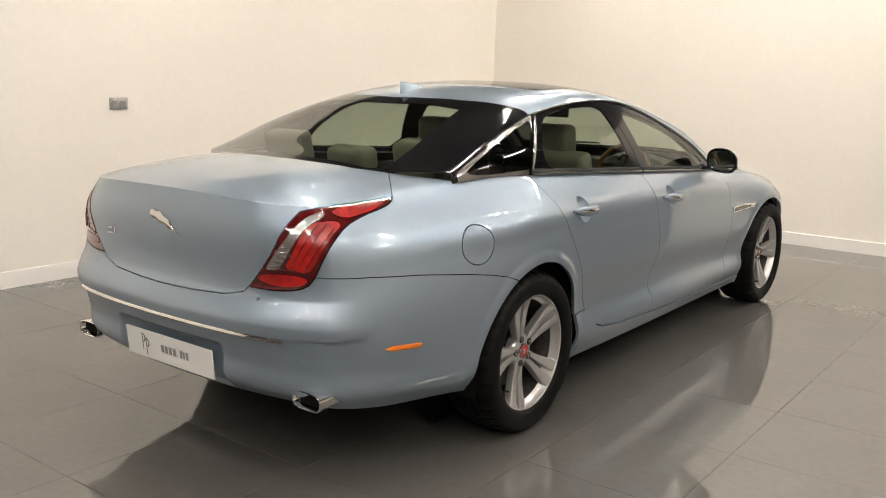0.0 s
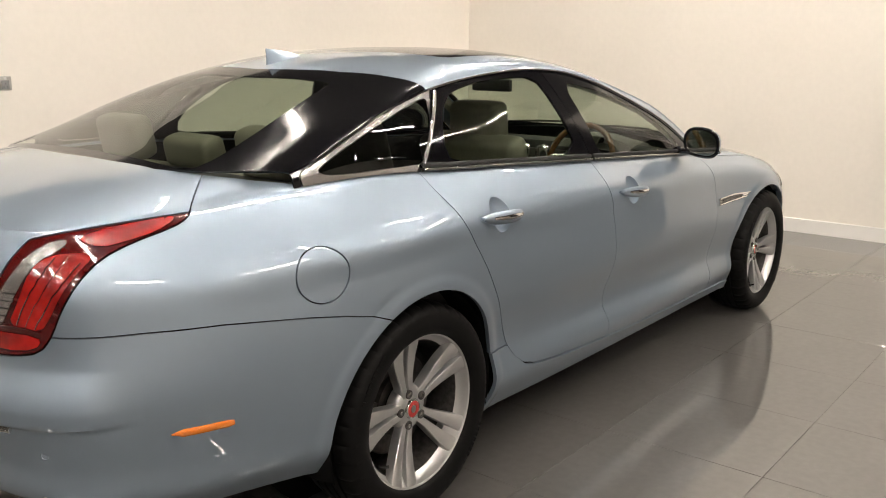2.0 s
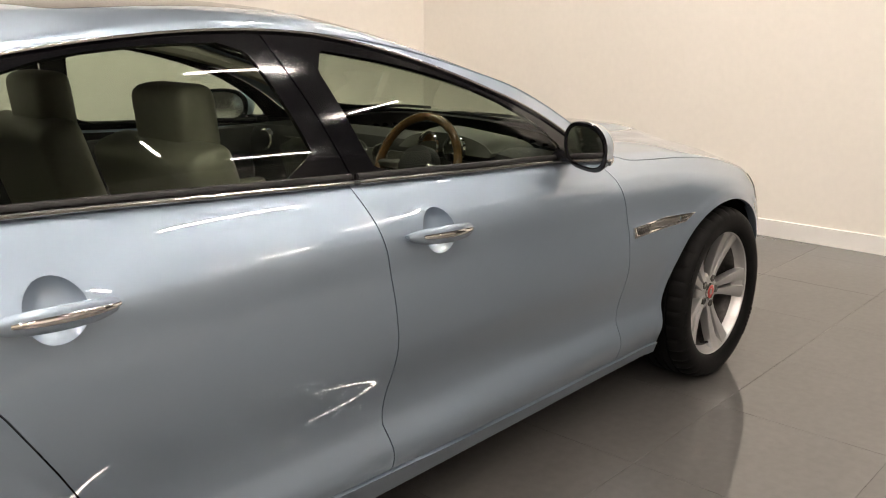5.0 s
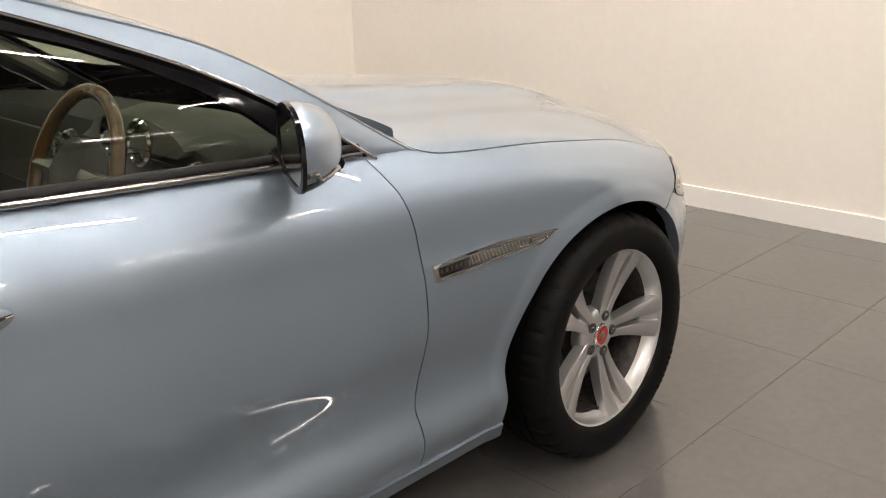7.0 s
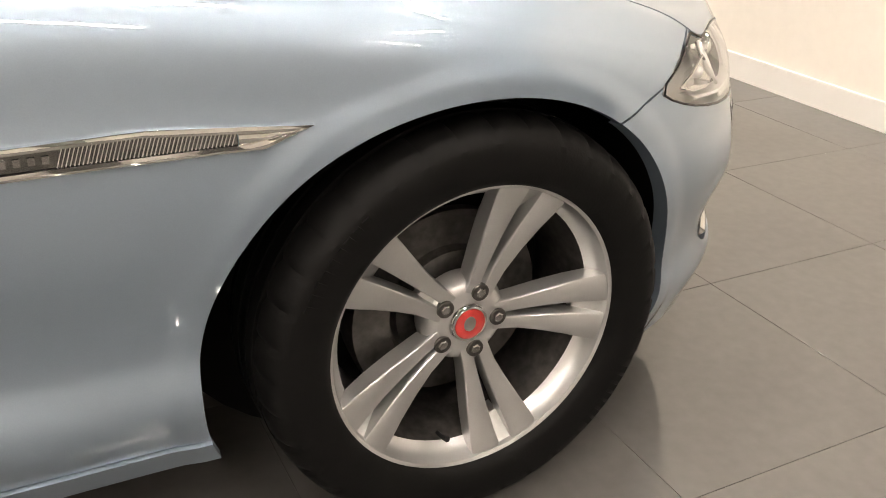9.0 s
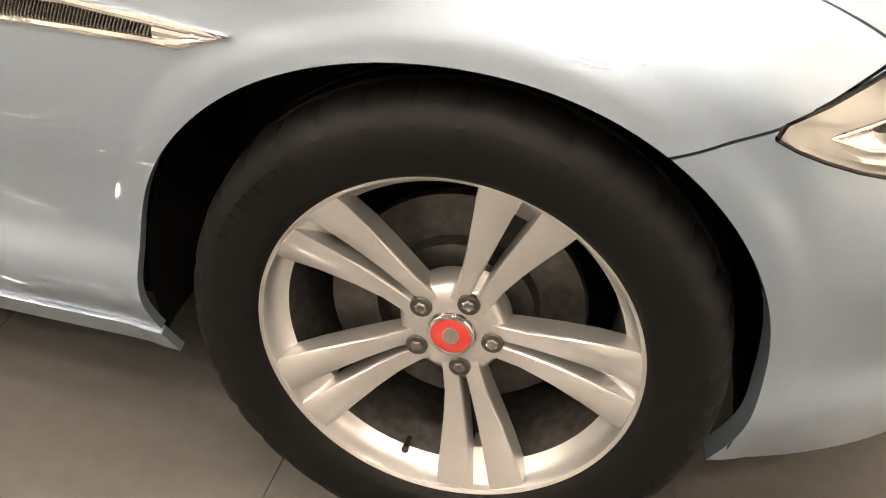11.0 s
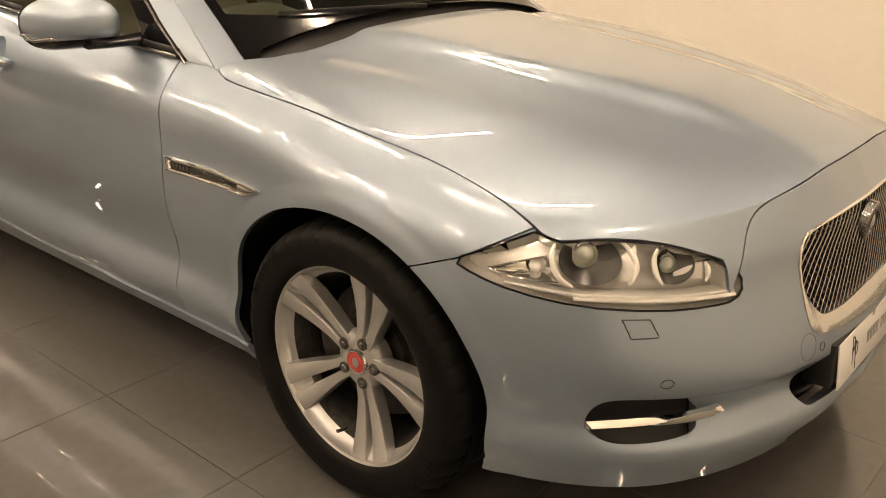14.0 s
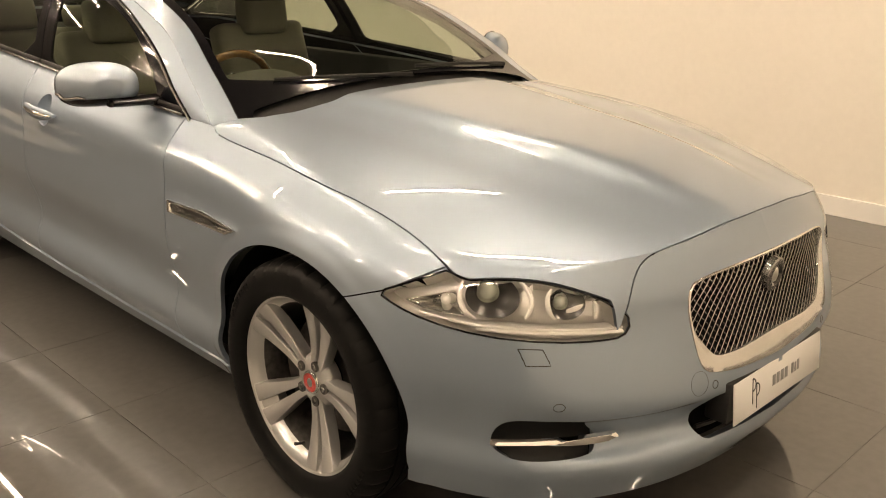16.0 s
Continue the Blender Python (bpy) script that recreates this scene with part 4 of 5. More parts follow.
box(bm, (-.95, -.54, .30), (.42, .54, .36), .02)
box(bm, (2.6, -.54, .19), (3.72, .54, .25), .02)
part("underbody", bm, LINER, car)

# ---------------------------------------------------------------- tail: lamps, strip, plate, exhausts
tl = both("tail_lamp", pushed(tail, -.001), DARKRED, thick=.02, labels=("deep red wrap-round tail lamp", "deep red wrap-round tail lamp"))
qv = (tail.v[:, 0] + tail.v[:, 1]) * math.sqrt(.5)
tq = np.stack([qv, tail.v[:, 2]], 1)
UPPERZ = rounded([(-.222, 1.031), (-.183, 1.044), (-.103, 1.052), (-.025, 1.057), (-.018, 1.047), (-.056, 1.027), (-.118, 1.016), (-.165, 1.009)], 1)
REDZ = rounded([(-.318, .973), (-.278, 1.002), (-.209, 1.006), (-.178, .994), (-.212, .962), (-.244, .922), (-.274, .864), (-.298, .833), (-.382, .840), (-.350, .897)], 1)
CLEARZ = rounded([(-.240, 1.036), (-.291, 1.025), (-.341, .989), (-.391, .925), (-.427, .870), (-.448, .833), (-.403, .834), (-.379, .873), (-.347, .931), (-.309, .985), (-.236, 1.022)], 1)
LOWZ = rounded([(-.476, .794), (-.452, .824), (-.294, .823), (-.312, .790), (-.399, .780)], 1)
for name, poly, mat, lab in (("upper_reflector", UPPERZ, RED, "bright red upper lens"), ("red_reflector", REDZ, RED, "bright red lens"), ("clear_reflector", CLEARZ, SILVER, "clear reversing lens"), ("lower_reflector", LOWZ, RED, "red lower lens")):
    s = split(tail, inside_distance(tq, poly), 0)[0]
    if len(s.v):
        make(name, mirrored(pushed(s, .0012)), mat, tl[0], lab)
        make(name, pushed(s, .0012), mat, tl[1], lab)


def tail_point(q_, z, out=.003):
    """A point on the tail lamp (y positive) at its corner coordinate and height."""
    d = np.hypot(qv - q_, tail.v[:, 2] - z)
    i = np.argsort(d)[:6]
    w = 1 / (d[i] + 1e-6)
    c = (tail.v[i] * w[:, None]).sum(0) / w.sum()
    return c + np.array((-.6, .6, .2)) * out


for n_, sgn_ in ((0, -1), (1, 1)):
    for a_, b_, rad_ in (((-.262, .998), (-.358, .846), .0016), ((-.232, .996), (-.336, .842), .0010), ((-.205, .984), (-.312, .838), .0016), ((-.300, .832), (-.446, .829), .0024)):
        rib = [tail_point(a_[0] + (b_[0] - a_[0]) * k, a_[1] + (b_[1] - a_[1]) * k + .010 * math.sin(math.pi * k)) * (1, sgn_, 1) for k in np.linspace(0, 1, 12)]
        make("lamp_rib", tube(rib, rad_, 6), DARKRED, tl[n_])
    for k in range(5):
        seg = [tail_point(-.424 + .030 * t + .010 * k, .846 + .018 * k, .002) * (1, sgn_, 1) for t in np.linspace(0, 1, 4)]
        make("reflector_facet", tube(seg, .0016, 5), SMOKE, tl[n_])


def on_side(x, z, out=0.0):
    """The point of the outer skin (y positive) at x and z on the car's flank."""
    flat = sheet[NT:].reshape(-1, 3)
    flat = flat[flat[:, 1] > .5]
    d = (flat[:, 0] - x) ** 2 + (flat[:, 2] - z) ** 2
    i = np.argsort(d)[:6]
    w = 1 / (d[i] + 1e-7)
    return np.array([x, (flat[i, 1] * w).sum() / w.sum() + out, z])


def on_end(y, z, front_end, out=0.0):
    """The point of the skin at y and z on the tail or the nose."""
    flat = sheet[NT:].reshape(-1, 3)
    flat = flat[(flat[:, 0] > 3.4) if front_end else (flat[:, 0] < -.8)]
    d = (flat[:, 1] - abs(y)) ** 2 + (flat[:, 2] - z) ** 2
    i = np.argsort(d)[:6]
    w = 1 / (d[i] + 1e-7)
    return np.array([(flat[i, 0] * w).sum() / w.sum() + (out if front_end else -out), y, z])


ys = np.linspace(-.60, .60, 60)
p = np.array([on_end(y, .601, False, .007) for y in ys])
bar = strip(p[:, [1, 0, 2]] * (1, -1, 1), .017, .012)
make("bumper_strip", Surf(bar.v[:, [1, 0, 2]] * (-1, 1, 1), bar.f), CHROME, P["rear_bumper"], "slim chrome bumper strip")


def number_plate(parent, x, z, face, lean):
    """A white show plate with a plain monogram and letter-sized bars; face: 1 looks ahead, -1 back."""
    m = pose(x, 0, z, 0, lean, 0) @ (pose(0, 0, 0, 90, 0, 90) if face > 0 else pose(0, 0, 0, 90, 0, -90))
    bm = box(bmesh.new(), (-.26, -.0555, -.002), (.26, .0555, .002), .0018, m)
    plate = part("number_plate", bm, WHITE, parent, "white plate with a grey monogram and letter bars")
    mono = bmesh.new()
    for ox, oy, up in ((-.160, .006, 1), (-.138, -.012, 1)):
        box(mono, (ox - .002, oy - .033, .0022), (ox + .002, oy + .036, .0030), 0, m)
        for k in range(14):
            a0, a1 = math.radians(-90 + 180 * k / 14), math.radians(-90 + 180 * (k + 1) / 14)
            c0, c1 = (ox + .017 * math.cos(a0), oy + .018 + .017 * math.sin(a0)), (ox + .017 * math.cos(a1), oy + .018 + .017 * math.sin(a1))
            ang = math.degrees(math.atan2(c1[1] - c0[1], c1[0] - c0[0]))
            box(mono, (-.0005, -.002, .0022), (math.hypot(c1[0] - c0[0], c1[1] - c0[1]) + .0005, .002, .0030), 0, m @ pose(c0[0], c0[1], 0, 0, 0, ang))
        box(mono, (ox, oy + .033, .0022), (ox + .004, oy + .037, .0030), 0, m)
    part("monogram", mono, INK, plate, smooth=False)
    x0 = -.045
    for wide, tall in ((.017, .030), (.017, .030), (.018, .030), (.018, .030), (0, 0), (.013, .030), (.008, .027), (.014, .030)):
        if wide:
            part("letter_bar", box(bmesh.new(), (x0, -.014, .0022), (x0 + wide, -.014 + tall, .0029), 0, m), GREYINK, plate, smooth=False)
        x0 += (wide or .010) + .007
    return plate


number_plate(P["rear_bumper"], -1.171, .447, -1, -7)
for y, z in ((-.489, .728), (-.654, .534), (.654, .534), (.489, .728)):
    c = on_end(y, z, False, .001)
    ring = lathe([(.0005, -.001), (.0085, -.001), (.0095, 0.0), (.0105, -.002)], 20)
    o = make("parking_sensor", moved(ring, Matrix.Translation(c) @ pose(0, 0, 0, 0, 0, 90 + (35 if y < 0 else -35))), PAINT, P["rear_bumper"])
for sgn in (-1, 1):
    pts = np.array([(.5 * math.copysign(abs(math.cos(a)) ** .6, math.cos(a)), .5 * math.copysign(abs(math.sin(a)) ** .7, math.sin(a))) for a in np.linspace(0, 2 * math.pi, 28, endpoint=False)])
    rings = [[(x, sgn * (.660 + k * px), .388 + kz * pz) for px, pz in pts] for x, k, kz in ((-.92, .115, .055), (-1.075, .135, .064), (-1.092, .138, .067), (-1.095, .131, .061), (-1.09, .122, .053), (-.94, .11, .046))]
    f = loft(rings)
    make("exhaust_tip", Surf(f.v, f.f[:-2]), CHROME, car, "oval chrome exhaust tip")
    # a black plug just inside the mouth, coloured as the pipe's shaded depth
    make("exhaust_throat", loft([[(x, sgn * (.660 + .10 * px), .388 + .042 * pz) for px, pz in pts] for x in (-1.072, -1.05)]), LINER, car)
# leaping emblem and model badge as plain bright shapes
rings = []
for k in np.linspace(0, 1, 14):
    y, z = .08 - .16 * k, .968 - .062 * k + .012 * math.sin(k * math.pi)
    w = .005 + .020 * psin(min(1, k * 1.1 + .1) * math.pi, .6) * (.75 + .25 * math.sin(k * 21))
    c = on_end(y, z, False, .004)
    rings.append([(c[0] - .004 * math.cos(a), c[1], c[2] + w * math.sin(a)) for a in np.linspace(0, 2 * math.pi, 10, endpoint=False)])
make("boot_emblem", loft(rings), CHROME, P["boot_lid"], "small plain chrome emblem")
bm = bmesh.new()
c = on_end(.36, .865, False, .003)
box(bm, (c[0] - .002, .335, .852), (c[0] + .004, .341, .878))
box(bm, (c[0] - .002, .350, .852), (c[0] + .004, .385, .858))
box(bm, (c[0] - .002, .355, .872), (c[0] + .004, .380, .878))
part("model_badge", bm, CHROME, P["boot_lid"], "small plain chrome badge")
# amber side reflectors
for sgn in (-1, 1):
    pts = []
    for k in np.linspace(0, 1, 12):
        x, z = -.855 + .165 * k, .556 - .012 * k
        c = on_side(x, z, .0005)
        w = .0105 * (min(1, k * 5 + .15)) * (1 if k < .97 else .7)
        pts.append([(x, sgn * (c[1] + .004 * math.sin(a)), z + w * math.cos(a)) for a in np.linspace(0, 2 * math.pi, 10, endpoint=False)])
    make("side_reflector", loft(pts), AMBER, P["rear_bumper"], "amber side reflector")

# ---------------------------------------------------------------- flanks: handles, vents, mirrors
def handle(own, sgn, x, z, z2, which):
    """A pull handle over a round dished cup."""
    cup = cups[which]
    r_ = np.hypot((cup.v[:, 0] - x - .128) / 1.03, cup.v[:, 2] - z + .006) / .057
    dish = Surf(cup.v - np.stack([0 * r_, .030 * (1 - np.clip(r_, 0, 1) ** 2.6), 0 * r_], 1), cup.f)
    make("handle_cup", dish if sgn > 0 else mirrored(dish), PAINT, own, "round dished recess in body colour")
    rings = []
    for k in .5 - .5 * np.cos(np.linspace(.12, math.pi - .12, 22)):
        px = x + .24 * k
        pz = z + (z2 - z) * k
        b = on_side(px, pz)
        lift = .006 + .030 * psin(math.pi * k, .55)
        h = .002 + .0205 * max(0, 1 - abs(2 * k - 1) ** 3) ** .5
        rings.append([(px, sgn * (b[1] + lift + .010 * math.sin(a)), pz + h * math.cos(a)) for a in np.linspace(0, 2 * math.pi, 12, endpoint=False)])
    hnd = make("door_handle", loft(rings), PAINT, own, "body-coloured pull handle with a chrome blade")
    rings = []
    for k in np.linspace(.14, .99, 14):
        px, pz = x + .24 * k, z + (z2 - z) * k + .0005
        b = on_side(px, pz)
        lift = .0075 + .030 * psin(math.pi * k, .55) + .008
        h = .0020 + .0060 * psin(math.pi * (k - .1) / .9, .5)
        rings.append([(px, sgn * (b[1] + lift + .0035 * math.sin(a)), pz + h * math.cos(a)) for a in np.linspace(0, 2 * math.pi, 8, endpoint=False)])
    make("handle_blade", loft(rings), CHROME, own, "chrome handle blade")


for n, sgn in enumerate((-1, 1)):
    handle(P["rdoor"][n], sgn, *HANDLES[0], 0)
    handle(P["fdoor"][n], sgn, *HANDLES[1], 1)
    # wing vent: a chrome frame with mesh and a plain nameplate bar
    pts = [(2.385, .688), (2.382, .724), (2.60, .728), (2.795, .716), (2.735, .692), (2.60, .690)]
    cen = np.mean(pts, 0)
    bm = bmesh.new()
    rings = []
    outer = np.array(pts)
    dense = np.concatenate([np.linspace(p0, p1, 8, endpoint=False) for p0, p1 in zip(outer, np.roll(outer, -1, 0))])
    for shrink, out in ((0, -.004), (0, .007), (.0035, .0085), (.0075, .007), (.009, -.002)):
        row = []
        for a, b in dense:
            dirv = cen - (a, b)
            st = np.array((np.clip(dirv[0] / .05, -1, 1) * 2.2, np.clip(dirv[1] / .015, -1, 1)))
            c = on_side(a + st[0] * shrink, b + st[1] * shrink, out)
            row.append((c[0], sgn * c[1], c[2]))
        rings.append(row)
    f = loft(rings)
    v = make("wing_vent", Surf(f.v, f.f[:-2]), CHROME, P["wing"][n], "chrome side vent with a mesh insert")
    mesh_rows = []
    for kx in np.linspace(2.395, 2.705, 30):
        row = []
        for kz in np.linspace(0, 1, 6):
            zl, zh = np.interp(kx, [2.38, 2.6, 2.74, 2.79], [.694, .695, .698, .712]), np.interp(kx, [2.38, 2.6, 2.79], [.720, .723, .713])
            c = on_side(kx, zl + (zh - zl) * kz, .0015)
            row.append((c[0], sgn * c[1], c[2]))
        mesh_rows.append(row)
    make("vent_mesh", grid(np.array(mesh_rows)), SMOKE, v, "dark backing of the mesh")
    slats = []
    for kx in np.arange(2.495, 2.70, .0048):
        c0, c1 = on_side(kx, .697, .003), on_side(kx + .009, .720, .003)
        slats.append(tube([(c0[0], sgn * c0[1], c0[2]), (c1[0], sgn * c1[1], c1[2])], .0012, 4))
    make("vent_hatch", joined(*slats), SATIN, v, "fine slanted metal mesh")
    tip = []
    for kx in np.linspace(2.705, 2.785, 10):
        zl, zh = np.interp(kx, [2.6, 2.74, 2.79], [.695, .698, .712]), np.interp(kx, [2.6, 2.79], [.723, .713])
        tip.append([on_side(kx, zl + (zh - zl) * kz, .003 + .004 * math.sin(math.pi * kz)) * (1, sgn, 1) for kz in np.linspace(0, 1, 6)])
    make("vent_tip", grid(np.array(tip)), CHROME, v, "solid chrome vent tip")
    c = on_side(2.445, .707, .004)
    bm = bmesh.new()
    for k in range(6):
        c = on_side(2.402 + k * .0155, .707, .003)
        box(bm, (c[0], min(sgn * c[1], sgn * (c[1] + .003)), .7035), (c[0] + .008, max(sgn * c[1], sgn * (c[1] + .003)), .7125))
    part("vent_lettering", bm, SATIN, v, "plain chrome letter bars", smooth=False)
    plate_ = [[on_side(kx, kz, .0028) * (1, sgn, 1) for kz in np.linspace(.698, .7185, 4)] for kx in np.linspace(2.394, 2.496, 12)]
    make("vent_nameplate", grid(np.array(plate_)), SMOKE, v, "gloss black nameplate")

    # door mirror
    def mring(u_, shrink_z=1.0, inset=0.0):
        """A section of the mirror shell, u_ from its face (0) to its nose (1)."""
        k = math.sqrt(max(0, 1 - max(0, u_ * .97) ** 2.2))
        ring_ = []
        for a in np.linspace(0, 2 * math.pi, 28, endpoint=False):
            ca, sa_ = math.cos(a), math.sin(a)
            yy = .930 + (.108 * k - inset) * math.copysign(abs(ca) ** .75, ca)
            zz = 1.040 + (.070 * k - inset) * math.copysign(abs(sa_) ** .8, sa_) - .006 * (ca if ca > 0 else 0)
            xx = 2.014 + .105 * u_ - .052 * (yy - .930) / .1
            ring_.append((xx, sgn * yy, zz))
        return ring_
    shell = loft([mring(u_) for u_ in (0, .08, .2, .35, .5, .65, .78, .88, .95, .99)])
    shell = Surf(shell.v, shell.f[:-2] + shell.f[-1:])
    lower_half, upper_half = split(shell, shell.v[:, 2] - (1.000 + .04 * (shell.v[:, 0] - 2.045)), .001)
    mir = make("door_mirror", upper_half, PAINT, P["fdoor"][n], "body-coloured door mirror with a black underside")
    make("mirror_underside", lower_half, GLOSS, mir, "black lower mirror shell")
    rim_ = loft([mring(.03, inset=-.002), mring(-.05, inset=.0), mring(-.075, inset=.006), mring(-.06, inset=.012), mring(.0, inset=.014)])
    make("mirror_rim", Surf(rim_.v, rim_.f[:-2]), GLOSS, mir)
    gl = np.array(mring(-.03, inset=.013))
    make("mirror_glass", Surf(np.concatenate([gl, gl.mean(0)[None]]), [(i, (i + 1) % 28, 28) for i in range(28)]), CHROME, mir, "mirror glass")
    arm = loft([[(x0 + .035 * math.cos(a), sgn * y_, z0 + h * math.sin(a)) for a in np.linspace(0, 2 * math.pi, 12, endpoint=False)] for y_, x0, z0, h in ((.77, 2.11, .985, .020), (.82, 2.105, .987, .016), (.88, 2.10, .987, .016), (.93, 2.10, .99, .016))])
    make("mirror_foot", arm, GLOSS, mir)
    pts = []
    for u_ in np.linspace(.05, .8, 10):
        r_ = np.array(mring(u_, inset=-.002))
        j = np.argmin(np.abs(r_[:, 2] - 1.006) + (0 if True else 0) - (np.abs(r_[:, 1]) > .95) * .5)
        pts.append(r_[j])
    make("indicator_strip", tube(pts, .005, 8), SATIN, mir, "clear indicator strip")

# roof aerial fin
rings = []
for k in np.linspace(0, 1, 12):
    x = .195 + .165 * k
    h = .060 * (1 - k) ** .85 + .002
    w = .017 * psin(math.pi * min(1, .28 + .7 * (1 - k)), .7) + .002
    z0 = float(roof_height(np.array([x]), np.array([0.0]))[0]) - .003
    lean = .004 * (1 - k)
    rings.append([(x - lean * t * t, w * s_ * (1 - .86 * t), z0 + h * t) for t, s_ in ((0, -1), (.3, -1), (.65, -1), (.92, -1), (1, 0), (.92, 1), (.65, 1), (.3, 1), (0, 1))])
make("aerial_fin", loft(rings), PAINT, P["roof"], "small body-coloured aerial fin")

# ---------------------------------------------------------------- nose: grille, badge, lamps, plate
back = pushed(grille, -.045)
P["grille"] = whole("grille", back, LINER, car, "black mesh grille in a bright frame")
wires = []
for slant in (-1, 1):
    for off in np.arange(-.62, .63, .025):
        run = []
        for t in np.linspace(0, 1, 22):
            z = .455 + .27 * t
            y = off + slant * (z - .585) * 1.0
            inside = inside_distance(np.array([[abs(y), z]]), rounded(GRILLE, 1))[0] < .004
            if inside:
                c = on_end(y, z, True, -.016)
                run.append((c[0] + (.002 if slant > 0 else -.001), y, z))
            elif len(run) > 1:
                wires.append(tube(run, .0021, 5))
                run = []
            else:
                run = []
        if len(run) > 1:
            wires.append(tube(run, .0021, 5))
for n in range(0, len(wires)):
    make("mesh_wire", wires[n], SATIN, P["grille"])
# frame: bright inner ring, broad at the foot
G2 = rounded(GRILLE, 1)
G2 = G2[G2[:, 0] >= -.001]
G2 = G2[np.argsort(-np.arctan2(G2[:, 1] - .59, G2[:, 0] - 0.0))]
pathp = np.concatenate([[(0, .716)], G2, [(0, .458)]])
full = np.concatenate([pathp, (pathp * (-1, 1))[::-1][1:-1]])
rings = []
cz = .585
prof = []
for y, z in full:
    low_ = max(0, min(1, (.60 - z) / .10))
    wide = .009 + .044 * low_
    dirv = np.array((-(y * .55), cz - z))
    dirv /= np.linalg.norm(dirv) + 1e-9
    ring = []
    for t, out in ((-.004, -.004), (-.003, .003), (.0, .0045), (wide * .5, .002), (wide, -.006), (wide, -.03)):
        py, pz = y + dirv[0] * t, z + dirv[1] * t
        c = on_end(py, pz, True, out)
        ring.append((c[0], py, pz))
    prof.append(ring)
prof.append(prof[0])
make("grille_frame", grid(np.array(prof)), FRAME, P["grille"], "bright metal grille frame")
c = on_end(0, .652, True, -.004)
badge = lathe([(.0005, .004), (.024, .005), (.028, .008), (.036, .010), (.047, .006), (.049, -.012)], 40)
bd = make("grille_badge", moved(badge, Matrix.Translation(c) @ pose(0, 0, 0, 0, 0, -90) @ pose(0, 0, 0, -6, 0, 0)), SATIN, P["grille"], "round silver badge with a dark rim")
red = lathe([(.0230, .0068), (.025, .0080), (.0275, .0098), (.0290, .0102)], 36)
make("badge_ring", moved(red, Matrix.Translation(c) @ pose(0, 0, 0, 0, 0, -90) @ pose(0, 0, 0, -6, 0, 0)), SMOKE, bd)
em = lathe([(.0005, .011), (.009, .010), (.016, .007), (.018, .003)], 10)
make("badge_emblem", moved(Surf(em.v * (.9, 1, 1.2), em.f), Matrix.Translation(c) @ pose(0, 0, 0, 0, 0, -90)), STEEL, bd, "plain raised silver emblem")

# lower intake and its lip
whole("lower_intake", pushed(intake, -.06), LINER, car)
pts = [on_end(y, .318, True, -.02) for y in np.linspace(-.32, .32, 30)]
make("intake_bar", tube(pts, .006, 8), PLASTIC, P["front_bumper"])
bm = bmesh.new()
number_plate(P["front_bumper"], 3.912, .378, 1, -6)
box(bm, (3.840, -.275, .327), (3.906, .275, .438), .008)
part("plate_holder", bm, PLASTIC, P["front_bumper"], "black plastic plate holder")
# fog pockets with chrome blades
for s2, sgn in ((mirrored(fog), -1), (fog, 1)):
    deep = pushed(s2, -.035)
    pk = make("fog_pocket", deep, PLASTIC, P["front_bumper"], "black fog lamp pocket")
    pts, wid = [], []
    for k in np.linspace(0, 1, 24):
        y = .803 - .235 * k
        z = .352 - .004 * math.sin(k * 3) + .006 * k
        c = on_end(y, z, True, .009 + .016 * k)
        pts.append((c[0], y, z))
        wid.append(.005 + .013 * min(1, max(0, (k - .35) * 3)) * (1 if k < .9 else (1 - k) * 10 + .05))
    fit_x = np.polyfit([p_[1] for p_ in pts], [p_[0] for p_ in pts], 2)
    pts = [(float(np.polyval(fit_x, p_[1])), p_[1], p_[2]) for p_ in pts]
    rings = []
    for (x, y, z), w in zip(pts, wid):
        rings.append([(x - .010, sgn * y, z + .012), (x + .004, sgn * y, z + w * .5), (x + .006, sgn * y, z), (x + .003, sgn * y, z - w * .5), (x - .012, sgn * y, z - .006)])
    make("fog_blade", loft(rings), CHROME, pk, "chrome blade across the pocket")
    # headlamp washer flap, sensor, tow cover drawn as thin raised outlines
    for name, pts in (("washer_flap", [(.776, .598), (.738, .597), (.730, .561), (.770, .560)]),):
        loop = np.concatenate([np.linspace(p0, p1, 7, endpoint=False) for p0, p1 in zip(np.array(pts), np.roll(np.array(pts), -1, 0))])
        line_ = [on_end(y, z, True, .0002) * (1, sgn, 1) for y, z in loop]
        line_.append(line_[0])
        make(name, tube(line_, .0014, 5), INK, P["front_bumper"], "shut line of the washer flap")
    for y, z, r in ((.724, .463, .010), (.316, .447, .010)):
        line_ = [on_end(y + r * math.cos(a), z + r * math.sin(a), True, .0002) * (1, sgn, 1) for a in np.linspace(0, 2 * math.pi, 24)]
        make("parking_sensor", tube(line_, .0011, 5), INK, P["front_bumper"])
    if sgn < 0:
        line_ = [on_end(.372 + .030 * math.cos(a), .462 + .030 * math.sin(a), True, .0001) * (1, sgn, 1) for a in np.linspace(0, 2 * math.pi, 36)]
        make("tow_cover", tube(line_, .0005, 5), INK, P["front_bumper"])

# headlamps: dark bowl, reflectors, projector lenses, clear cover
HQ = math.sqrt(.5)


